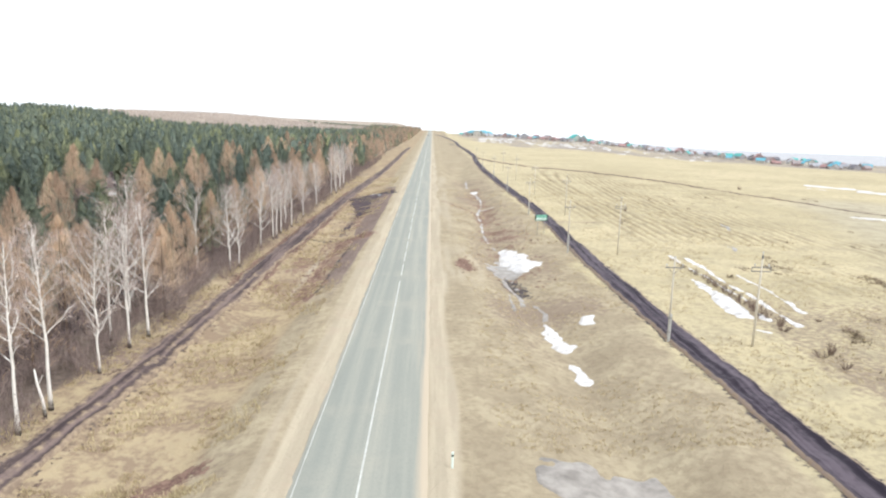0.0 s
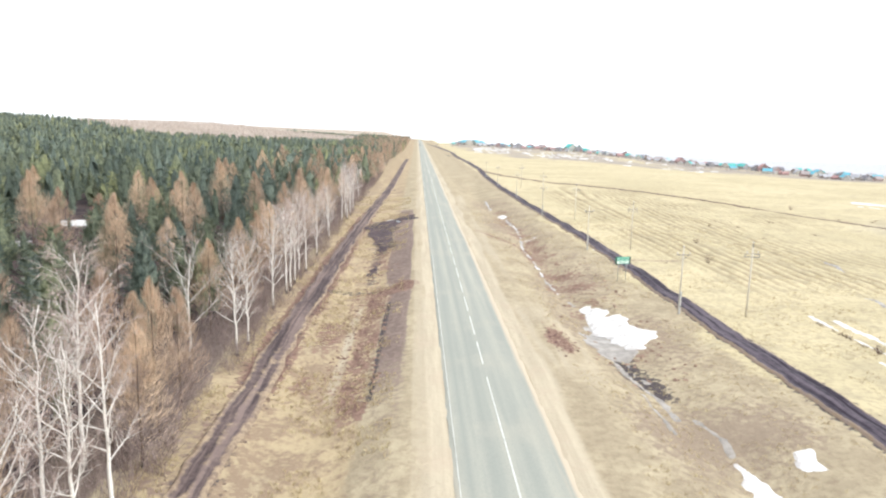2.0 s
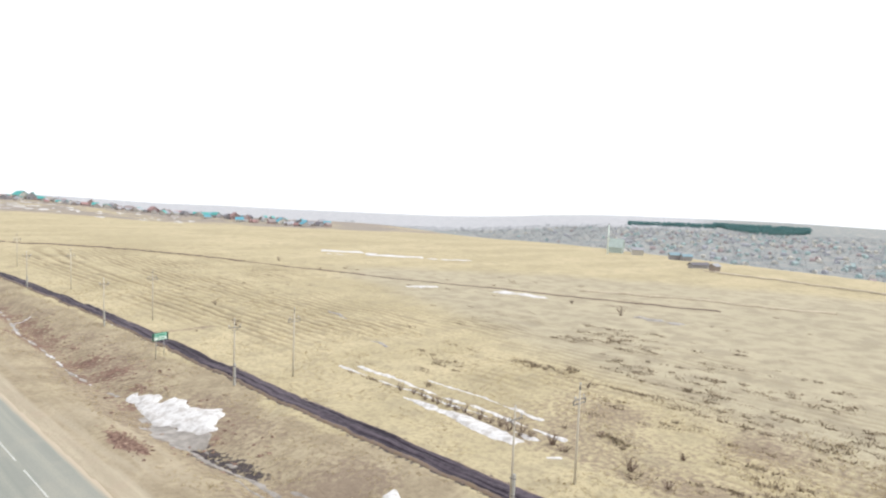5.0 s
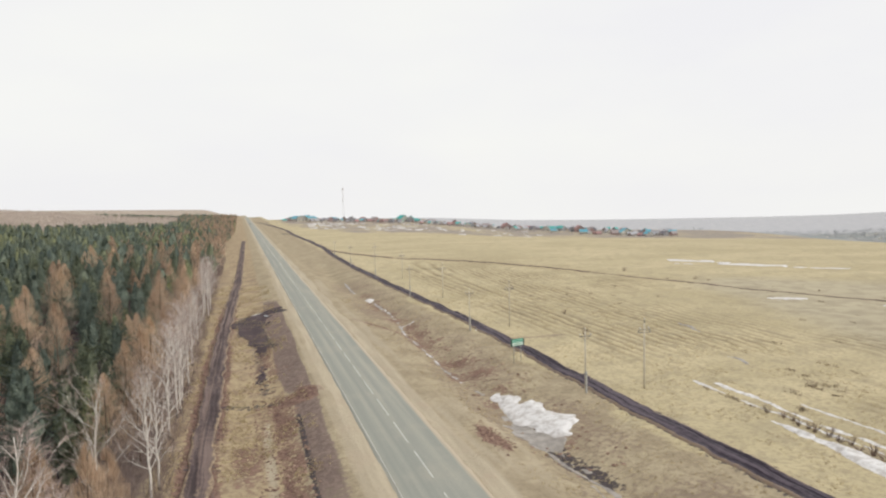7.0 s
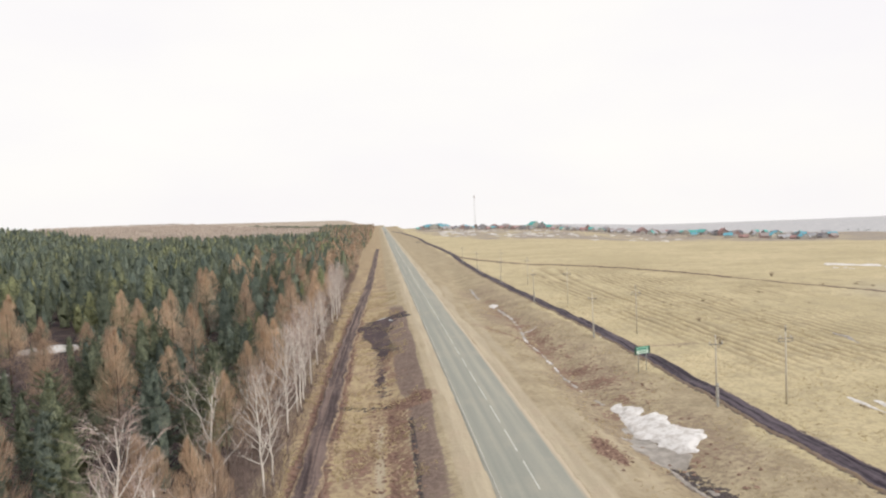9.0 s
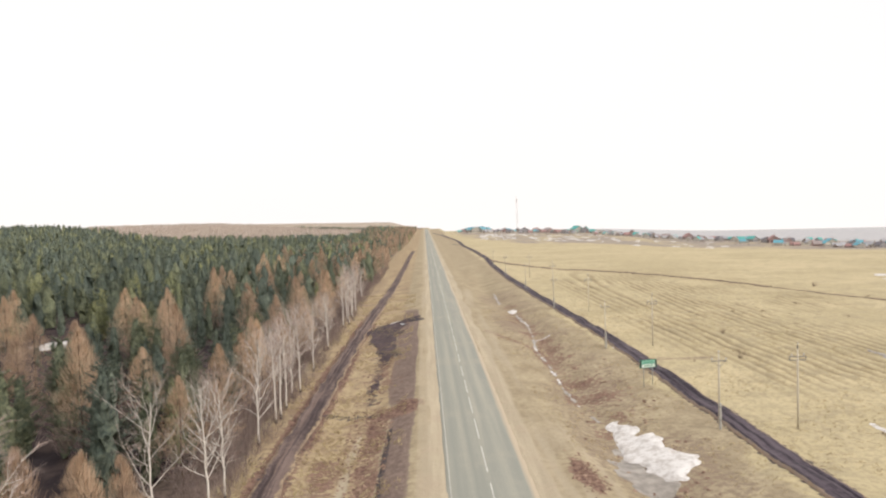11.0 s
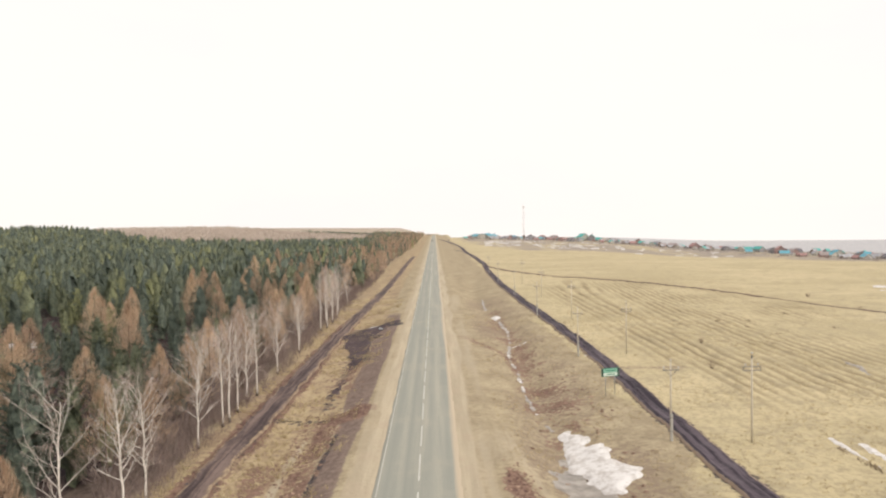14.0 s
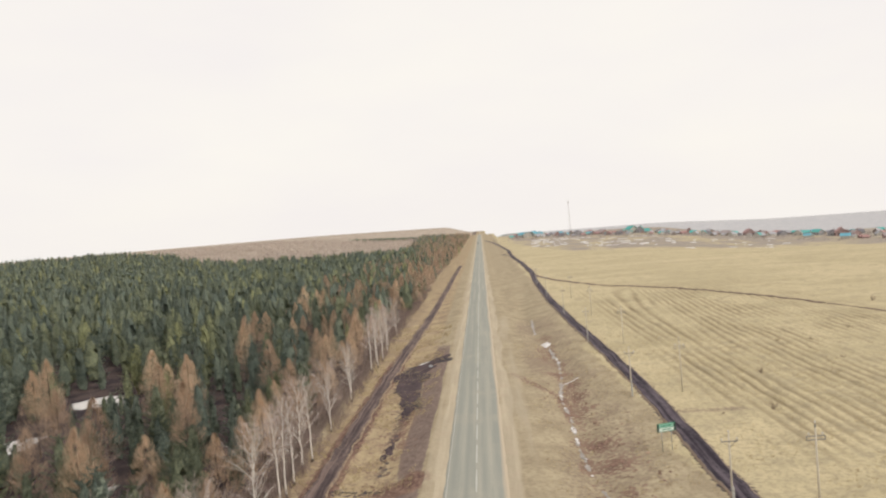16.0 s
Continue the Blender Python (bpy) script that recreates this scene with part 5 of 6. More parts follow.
for _ in range(4200):
    a = radians(hrng.uniform(-26, -2.5))
    d = 600 + 650 * hrng.uniform() ** 0.8
    x, y = d * math.sin(a), d * math.cos(a)
    wood_h.append(grow(low_l[int(hrng.randint(4))], x, y, 1.5, hrng.uniform(0.3, 0.5)))
for _ in range(260):
    a = radians(hrng.normal(-7.2, 1.3))
    d = hrng.uniform(1230, 1370)
    x, y = d * math.sin(a), d * math.cos(a)
    wood_p.append(grow(low_p[int(hrng.randint(5))], x, y, 1.4, hrng.uniform(0.3, 0.55)))
stuff("pine_forest", wood_p, M_PINE_STUFF, "distant dark green pines along the road and ridge", "forest", True)
stuff("larch_forest", wood_l, M_LARCH_STUFF, "distant leafless brown trees lining the road", "forest", True)
stuff("hill_wood", wood_h, M_HILL_WOOD, "distant leafless grey-brown wood on the hill", "forest")


# ---- power poles, sign ----
def power_pole(double):
    label = "weathered wooden power pole on a concrete stub with a crossarm" if not double else "slim grey power pole with a framed crossarm and top insulator"
    ob = thing("power_pole", label, "power pole", (0, 0, -500), 0, "power poles")
    if not double:
        part("stub", Geo().box(-0.11, 0.11, -0.20, 0.02, -0.3, 2.6, 0.03), M_CONCRETE, ob, "pale concrete stub")
        part("pole", Geo().tube([(0, 0.12, 0.4), (0, 0.12, 4), (0, 0.12, 7.5)], [0.10, 0.085, 0.07], 10), M_POLE, ob, "", True)
        for z in (0.9, 2.2):
            part("clamp", Geo().box(-0.14, 0.14, -0.22, 0.26, z, z + 0.07, 0.02), M_STEEL, ob)
        part("crossarm", Geo().box(-0.8, 0.8, 0.01, 0.09, 6.73, 6.82, 0.02), M_STEEL, ob, "dark crossarm")
        spots = [(-0.7, 0.05, 6.82), (0.7, 0.05, 6.82), (0, 0.12, 7.5)]
        for sx in (-1, 1):
            part("brace", Geo().tube([(sx * 0.6, 0.05, 6.74), (0, 0.05, 6.2)], [0.025, 0.025], 4), M_STEEL, ob)
    else:
        part("pole", Geo().tube([(0, 0, -0.3), (0, 0, 4), (0, 0, 7.9)], [0.115, 0.095, 0.075], 10), M_POLE, ob, "", True)
        for dz in (0, 0.34):
            part("crossarm", Geo().box(-0.85, 0.85, -0.05, 0.05, 6.75 + dz, 6.83 + dz, 0.015), M_STEEL, ob)
        for sx in (-0.82, 0.82):
            part("crossarm_end", Geo().box(sx - 0.03, sx + 0.03, -0.04, 0.04, 6.83, 7.09, 0.01), M_STEEL, ob)
        part("top_bracket", Geo().box(-0.06, 0.06, -0.06, 0.06, 7.85, 8.25, 0.02), M_STEEL, ob)
        spots = [(-0.6, 0, 7.17), (0.6, 0, 7.17), (0, 0, 8.25)]
    for x, y, z in spots:
        pin = part("insulator", Geo().tube([(x, y, z - 0.02), (x, y, z + 0.12), (x, y, z + 0.13), (x, y, z + 0.2), (x, y, z + 0.21), (x, y, z + 0.30)], [0.025, 0.025, 0.075, 0.085, 0.06, 0.035], 8), M_PORCELAIN, ob, "pale porcelain insulator")
        if double:
            part("wire_tie", Geo().tube([(x - 0.05, y, z + 0.2), (x + 0.05, y, z + 0.26)], [0.02, 0.02], 4), M_STEEL, pin)
    return ob


pole_a, pole_b = power_pole(False), power_pole(True)
for i, (x, y) in enumerate([(24.2, 14), (24.9, 54.8), (23.9, 94.8), (24.1, 136.7), (24.6, 182), (24.8, 226), (24.4, 271), (24.6, 315)]):
    m = pose(x, y, ground_z(x, y), 0, 0, (i * 37 % 7) - 3)
    if i == 0:
        pole_a.matrix_basis = m
    else:
        copy_thing(pole_a, m)
for i, (x, y) in enumerate([(32.1, 53.9), (31.0, 93.5), (31.8, 136.8), (31.4, 177), (31.6, 219), (31.8, 262)]):
    m = pose(x, y, ground_z(x, y), 0, 0, (i * 53 % 7) - 3)
    if i == 0:
        pole_b.matrix_basis = m
    else:
        copy_thing(pole_b, m)


def road_sign(x, y, turn):
    ob = thing("road_sign", "green and white place-name sign board on two steel posts", "road sign", (x, y, ground_z(x, y)), turn)
    panel = part("panel", Geo().box(-1.2, 1.2, -0.03, 0.03, 2.35, 3.35, 0.02), M_SIGN, ob, "green sheet-metal panel")
    part("name_field", Geo().box(-0.93, 0.93, -0.042, -0.03, 2.86, 3.26), M_SIGN_PALE, panel, "pale green upper name field")
    part("name_field", Geo().box(-0.93, 0.93, -0.042, -0.03, 2.42, 2.80), M_SIGN_WHITE, panel, "white lower name field")
    part("lettering", Geo().box(-0.72, 0.72, -0.049, -0.042, 3.00, 3.12), M_SIGN, panel)
    part("lettering", Geo().box(-0.58, 0.58, -0.049, -0.042, 2.56, 2.66), M_SIGN, panel)
    for sx in (-1, 1):
        part("end_block", Geo().box(min(sx * 0.95, sx * 1.19), max(sx * 0.95, sx * 1.19), -0.042, -0.03, 2.38, 3.32), M_SIGN_DARK, panel)
    for sx in (-0.62, 0.62):
        part("post", Geo().tube([(sx, 0.06, -0.3), (sx, 0.06, 3.3)], [0.045, 0.045], 8), M_GALV, ob, "thin grey steel post", True)


road_sign(22.7, 112.2, 14)


def marker_post(x, y):
    ob = thing("marker_post", "short white roadside marker post with a dark band", "marker post", (x, y, ground_z(x, y)))
    part("post", Geo().box(-0.06, 0.06, -0.04, 0.04, -0.3, 0.95, 0.02), M_SIGN_WHITE, ob)
    part("band", Geo().box(-0.065, 0.065, -0.045, 0.045, 0.68, 0.80, 0.01), M_SIGN_DARK, ob)


marker_post(4.9, 31.9)


# ---- puddle, clods, bushes, tufts ----
def puddle(cx, cy, rx, ry, turn, seed):
    v = [(0, 0, 0.0)]
    n = 36
    for i in range(n):
        a = 2 * math.pi * i / n
        k = 0.65 + 0.7 * float(vnoise(math.cos(a) * 2 + seed, math.sin(a) * 2, 0.9, seed))
        v.append((math.cos(a) * rx * k, math.sin(a) * ry * k, 0))
    me = Geo().add(v, [(0, i + 1, (i + 1) % n + 1) for i in range(n)]).mesh("puddle", M_WATER)
    ob = new("puddle", me)
    top = max(ground_z(cx + dx, cy + dy) for dx in (-1, 0, 1) for dy in (-1, 0, 1))
    ob.matrix_basis = pose(cx, cy, top + 0.03, 0, 0, turn)
    tagged(ob, "dark meltwater puddle in churned mud", "puddle", group="puddles", kind="structure")


puddle(*laid(-9.8, 166), 0.5, 1.2, 10, 3)


def mud_patch(outline, seed):
    """Churned wet mud, a little proud of the grass."""
    ob = snow_patch(outline, 0.09, seed, 1.1)
    ob.name = ob.data.name = "mud_patch"
    ob.data.materials.clear()
    ob.data.materials.append(M_MUD)
    return tagged(ob, "churned patch of black wet mud on the verge", "mud patch", group="mud patches")


mud_patch([laid(x, y) for x, y in ((-6.6, 179), (-8.4, 170), (-9.8, 162), (-10.6, 153), (-10.9, 143), (-10.6, 131), (-11.6, 129.5), (-12.4, 136), (-13.9, 142), (-15.3, 150), (-15.8, 157), (-14.6, 163), (-12.8, 168), (-11, 173))], 95)
mud_patch([laid(x, y) for x, y in ((-11.3, 121), (-11.4, 116), (-12.2, 111.5), (-12.7, 112), (-12.5, 117), (-11.9, 121))], 96)


def clods(name, places, smin, smax, material, label, category, seed):
    """Many small broken lumps in one object."""
    rng = np.random.RandomState(seed)
    base = np.array([(1, 0, 0), (-1, 0, 0), (0, 1, 0), (0, -1, 0), (0, 0, 1), (0, 0, -1)], float)
    fidx = np.array([(0, 2, 4), (2, 1, 4), (1, 3, 4), (3, 0, 4), (2, 0, 5), (1, 2, 5), (3, 1, 5), (0, 3, 5)])
    tris = []
    for x, y in places:
        s = rng.uniform(smin, smax)
        v = base * rng.uniform(0.55, 1.3, (6, 1)) * np.array([s * rng.uniform(0.8, 1.6), s * rng.uniform(0.8, 1.6), s * 0.6])
        a = rng.uniform(0, 6.28)
        c, sn = math.cos(a), math.sin(a)
        v = np.stack([v[:, 0] * c - v[:, 1] * sn + x, v[:, 0] * sn + v[:, 1] * c + y, v[:, 2] + ground_z(x, y) + 0.1 * s], -1)
        tris.append(v[fidx])
    ob = stuff(name, tris, material, label, category)
    return ob


crng = np.random.RandomState(41)
spots = [laid(crng.uniform(-13.4, -8.8), crng.uniform(70, 106)) for _ in range(650)]
spots += [laid(-12.0 + crng.normal(0, 1.5), crng.uniform(108, 174)) for _ in range(420)]
spots += [(8.2 + crng.normal(0, 0.6), 84.5 + crng.normal(0, 2.2)) for _ in range(120)]
spots += [(16 + crng.normal(0, 2.2), crng.uniform(76, 160)) for _ in range(380)]
clods("soil_clods", spots, 0.06, 0.24, M_CLOD, "broken reddish brown clods of dug soil", "soil", 42)
spots = [(float(x_of(LEFT_TRACK, y)) + crng.choice([-1.5, 1.5, 0]) + crng.normal(0, 0.35), y) for y in crng.uniform(30, 260, 900)]
clods("mud_clods", spots, 0.06, 0.20, M_MUD_BROWN, "dark brown clods thrown up along the firebreak", "soil", 43)


def bush(height, spread, stems, seed):
    rng = np.random.RandomState(seed)
    ob = thing("bush", "small leafless dark brown bush on the dry steppe", "bush", (0, 0, -500), 0, "steppe bushes")
    g, tri = Geo(), []
    for i in range(stems):
        a, tilt = rng.uniform(0, 6.28), rng.uniform(0.1, spread)
        d = Vector((math.cos(a) * tilt, math.sin(a) * tilt, 1)).normalized()
        pts = [Vector((math.cos(a) * 0.12, math.sin(a) * 0.12, -0.1))]
        for k in range(3):
            d = (d + Vector(rng.normal(0, 0.16, 3))).normalized()
            pts.append(pts[-1] + d * height * rng.uniform(0.25, 0.38))
        g.tube(pts, [0.03, 0.024, 0.016, 0.006], 4, False)
        for _ in range(16):
            k = rng.randint(0, 3)
            p = pts[k].lerp(pts[k + 1], rng.uniform())
            e = (d + Vector(rng.normal(0, 0.7, 3))).normalized()
            q = p + e * height * rng.uniform(0.15, 0.35)
            s = e.orthogonal().normalized() * 0.014
            tri.append((tuple(p + s), tuple(p - s), tuple(q)))
    part("stem_frame", g, M_TWIG, ob)
    part("twig_spray", tri_mesh("twig_spray", np.array(tri), M_TWIG), M_TWIG, ob)
    return ob


bush_kinds = [bush(1.5, 0.7, 16, 1), bush(1.1, 0.9, 14, 2), bush(2.3, 0.4, 14, 3)]
put_bush = planter(bush_kinds)
for i, (x, y, k, s) in enumerate([(37.9, 81.5, 0, 1.0), (38.2, 79.6, 1, 1.1), (38.0, 75.5, 0, 1.0), (38.2, 74, 0, 1.1), (37.8, 72.6, 1, 1.2), (37.4, 70.2, 1, 0.8), (37.6, 65, 2, 1.0), (37.9, 77.4, 1, 1.1), (38.1, 76.4, 0, 0.9), (37.9, 71.4, 0, 1.0), (37.7, 69, 0, 1.0), (37.6, 67.8, 1, 1.1), (37.9, 66.4, 0, 1.1), (37.5, 63.6, 2, 0.9), (37.7, 62.6, 0, 0.9), (38.4, 78.6, 0, 0.9), (37.8, 60, 0, 1.2),
                                   (37.2, 58.4, 1, 1.2), (43, 58, 1, 0.9), (38, 52, 0, 1.1), (36.6, 51, 1, 1.1), (42.8, 62, 1, 0.8), (40.2, 124.4, 2, 0.75), (46.7, 144, 0, 0.9), (104, 213, 0, 1.4),
                                   (33.4, 124, 1, 0.5), (62, 74, 1, 0.7), (57, 68, 0, 0.7), (112, 94, 2, 1.3), (118, 110, 0, 1.0), (36.8, 48, 1, 1.0), (44, 50, 0, 0.8)]):
    put_bush(k, x, y, i * 61, s * 0.72)


def tufts(name, n, seed, xr, yr, hmin, hmax, skip):
    rng = np.random.RandomState(seed)
    x = rng.uniform(xr[0], xr[1], n)
    y = yr[0] + (yr[1] - yr[0]) * rng.uniform(0, 1, n) ** 1.4
    keep = (np.abs(x) > 7.5) & (np.abs(x - x_of(TRACK, y)) > 1.8) & (np.abs(x - x_of(LEFT_TRACK, y)) > 1.6) & (vnoise(x, y, 4.0, seed) > skip)
    x, y = x[keep], y[keep]
    n, b = len(x), 6
    z = terrain(x, y)
    h = rng.uniform(hmin, hmax, n)
    base = np.repeat(np.stack([x, y, z - 0.03], -1), b, 0) + np.concatenate([rng.normal(0, 0.10, (n * b, 2)), np.zeros((n * b, 1))], 1)
    d = np.concatenate([rng.normal(0, 0.45, (n * b, 2)), np.ones((n * b, 1))], 1)
    tip = base + d * np.repeat(h, b)[:, None] * rng.uniform(0.5, 1.0, (n * b, 1))
    a = rng.uniform(0, 6.28, n * b)
    side = np.stack([np.cos(a), np.sin(a), np.zeros(n * b)], -1) * 0.03
    ob = new(name, tri_mesh(name, np.stack([base + side, base - side, tip], 1), M_TUFT))
    tagged(ob, "tufts of dry tan grass", "grass", kind="stuff")


tufts("grass_tufts", 16000, 51, (-23, -7.5), (30, 230), 0.15, 0.45, 0.42)
tufts("grass_tufts", 22000, 52, (8, 62), (35, 190), 0.10, 0.26, 0.45)


# dark tussocks on the steppe
trng = np.random.RandomState(57)
tri = []
for _ in range(2600):
    near = trng.uniform() < 0.8
    x, y = (38 + 60 * trng.uniform() ** 1.2, trng.uniform(22, 92)) if near else (trng.uniform(45, 150), trng.uniform(60, 190))
    if float(vnoise(x * 1.4, y * 0.5, 3, 58)) + 0.5 * float(vnoise(x, y, 14, 59)) < (0.86 if near else 1.0):
        continue
    h, n = trng.uniform(0.12, 0.34), 22
    run = trng.uniform(0.4, 1.3)
    base = np.array([x, y, ground_z(x, y)]) + np.stack([trng.normal(0, 0.22, n), trng.normal(0, run * 0.6, n), np.full(n, -0.03)], -1)
    d = rand_unit(trng, n)
    d[:, 2] = np.abs(d[:, 2]) + 0.6
    side = rand_unit(trng, n) * h * 0.3
    tri.append(np.stack([base + side, base - side, base + d * h * 0.8], 1))
stuff("steppe_tussocks", tri, simple("dark_tussock", (0.23, 0.185, 0.13), (0.33, 0.265, 0.19), 0.5, 0.9, 0.1, island=0.3), "dark brown dry tussocks scattered on the steppe", "grass")


# ---- village, mast, valley town ----
def wall_paint(name, c):
    return simple(name, c, tuple(v * 0.8 for v in c), 1.0, 0.8)


WALLS = [wall_paint("brick_red_wall", (0.40, 0.29, 0.275)), wall_paint("pale_plaster_wall", (0.55, 0.52, 0.47)), wall_paint("log_wall", (0.32, 0.27, 0.24)), wall_paint("grey_wall", (0.36, 0.35, 0.36))]
ROOFS = {"blue": wall_paint("blue_metal_roof", (0.16, 0.40, 0.50)), "teal": wall_paint("teal_metal_roof", (0.12, 0.42, 0.40)), "red": wall_paint("red_metal_roof", (0.40, 0.245, 0.235)),
         "brown": wall_paint("brown_metal_roof", (0.36, 0.31, 0.305)), "grey": wall_paint("grey_slate_roof", (0.40, 0.40, 0.43)), "slate": wall_paint("faded_blue_roof", (0.27, 0.38, 0.44)), "dark": wall_paint("dark_roof", (0.19, 0.18, 0.20))}
M_WINDOW = simple("window_glass", (0.05, 0.06, 0.07), (0.08, 0.09, 0.10), 2.0, 0.15, 0.5)


def house(w, l, h, roof_h, wall, roof, label):
    ob = thing("house", label, "house", (0, 0, -500), 0, "village houses")
    body = Geo().box(-w / 2, w / 2, -l / 2, l / 2, -1.5, h)
    body.add([(-w / 2, -l / 2, h), (w / 2, -l / 2, h), (0, -l / 2, h + roof_h), (-w / 2, l / 2, h), (w / 2, l / 2, h), (0, l / 2, h + roof_h)], [(0, 1, 2), (4, 3, 5)])
    part("wall", body, wall, ob)
    e, o = 0.45, 0.5
    k = roof_h / (w / 2)
    g = Geo()
    for sx in (-1, 1):
        x1, z1 = sx * (w / 2 + e), h - e * k
        v = [(0, -l / 2 - o, h + roof_h + 0.02), (x1, -l / 2 - o, z1 + 0.02), (x1, l / 2 + o, z1 + 0.02), (0, l / 2 + o, h + roof_h + 0.02)]
        v += [(p[0], p[1], p[2] + 0.14) for p in v]
        g.add(v, [(0, 1, 2, 3), (7, 6, 5, 4), (0, 4, 5, 1), (1, 5, 6, 2), (2, 6, 7, 3), (3, 7, 4, 0)])
    rf = part("roof", g, roof, ob)
    part("chimney", Geo().box(w * 0.12, w * 0.12 + 0.6, l * 0.1, l * 0.1 + 0.6, h + roof_h * 0.4, h + roof_h + 0.9, 0.05), WALLS[0], rf, "brick chimney")
    for j, y in enumerate(np.linspace(-l / 2 + 1.6, l / 2 - 1.6, 3)):
        for sx in (-1, 1):
            part("window", Geo().box(min(sx * w / 2, sx * (w / 2 + 0.05)), max(sx * w / 2, sx * (w / 2 + 0.05)), y - 0.55, y + 0.55, 1.0, 2.4), M_WINDOW, ob)
    for x in (-w / 4, w / 4):
        part("window", Geo().box(x - 0.5, x + 0.5, -l / 2 - 0.05, -l / 2, 1.0, 2.4), M_WINDOW, ob)
    return ob


vrng = np.random.RandomState(61)
combos = [("blue", 1, "house with a bright blue metal roof"), ("teal", 1, "house with a teal metal roof"), ("red", 0, "brick house with a dark red roof"), ("brown", 0, "brick house with a brown roof"),
          ("grey", 2, "log house with a grey slate roof"), ("dark", 3, "grey house with a dark roof"), ("grey", 1, "pale house with a grey roof"), ("teal", 3, "grey house with a teal roof")]
houses = []
for i, (rk, wk, text) in enumerate(combos):
    w, l = vrng.uniform(8, 10), vrng.uniform(10, 14)
    houses.append(house(w, l, vrng.uniform(3.0, 4.2), vrng.uniform(2.6, 4.0), WALLS[wk], ROOFS[rk], "distant village " + text))
put_house = planter(houses)


def polar(az, d):
    return -4 + d * math.sin(radians(az)), 32 + d * math.cos(radians(az))


# az, distance, kind, size
FIXED = [(4.0, 962, 0, 1.2), (4.4, 955, 0, 1.3), (4.9, 965, 0, 1.3), (5.4, 975, 0, 1.1), (3.6, 985, 5, 1.0), (6.9, 930, 3, 1.0), (8.0, 930, 4, 1.1), (8.6, 900, 5, 1.2), (9.6, 905, 2, 1.1), (10.6, 900, 3, 1.0), (13.0, 880, 1, 1.4), (13.7, 870, 7, 1.3),
         (15.3, 840, 6, 1.0), (17.5, 800, 3, 1.1), (19.0, 790, 4, 1.0), (21.9, 745, 2, 1.5), (22.7, 740, 3, 1.1), (24.2, 720, 5, 1.0), (25.4, 700, 6, 1.2), (26.6, 690, 7, 1.1), (27.6, 670, 5, 1.2), (28.1, 665, 2, 1.6),
         (29.0, 655, 3, 1.0), (30.5, 640, 6, 0.9), (31.9, 615, 0, 1.2), (33.4, 590, 5, 1.2), (12.0, 830, 5, 0.9), (11.2, 850, 2, 0.9)]
for i, (az, d, k, s) in enumerate(FIXED):
    x, y = polar(az, d)
    put_house(k, x, y, vrng.uniform(-40, 40), s * (0.66 if d < 750 else 0.86))
for i in range(190):
    az = vrng.uniform(2.8, 36)
    d = float(np.interp(az, [3, 11, 20, 28, 36], [1030, 930, 800, 700, 630])) + vrng.uniform(-90, 50)
    x, y = polar(az, d)
    put_house(int(vrng.choice([2, 3, 4, 5, 6, 6, 4, 0, 1, 7])), x, y, vrng.uniform(0, 180), vrng.uniform(0.38, 0.66))
# snow left between the gardens
for i in range(95):
    az = 5 + 20 * vrng.uniform() ** 1.6
    d = float(np.interp(az, [3, 11, 20, 28, 36], [800, 700, 600, 540, 500])) + vrng.uniform(-130, 90)
    x, y = polar(az, d)
    w = vrng.uniform(0.8, 3.0)
    snow_line([(x - w, y + vrng.uniform(-3, 3)), (x, y), (x + w, y + vrng.uniform(-3, 3))], vrng.uniform(0.8, 2.3), 0.4, 120 + i)


def shrubs_far(places, hmin, hmax, seed):
    rng = np.random.RandomState(seed)
    tris = []
    for x, y in places:
        h = rng.uniform(hmin, hmax)
        n = 24
        c = np.array([x, y, ground_z(x, y)]) + np.stack([rng.normal(0, h * 0.35, n), rng.normal(0, h * 0.35, n), rng.uniform(0, h * 0.7, n)], -1)
        d = rand_unit(rng, n)
        d[:, 2] = np.abs(d[:, 2])
        side = rand_unit(rng, n) * h * 0.05
        tris.append(np.stack([c + side, c - side, c + d * h * 0.4], 1))
    return tris


spots = []
for _ in range(520):
    az = vrng.uniform(1.5, 36)
    d = float(np.interp(az, [3, 11, 20, 28, 36], [900, 840, 740, 650, 580])) + vrng.uniform(-80, 110)
    spots.append(polar(az, d))
stuff("garden_trees", shrubs_far(spots, 1.2, 3.4, 71), simple("bare_garden_trees", (0.30, 0.265, 0.25), (0.40, 0.355, 0.33), 0.1, 0.9, 0.1, island=0.3), "leafless garden trees and fences of the village", "trees")


M_MAST = simple("pale_mast_paint", (0.62, 0.60, 0.58), (0.50, 0.47, 0.46), 1.0, 0.6)


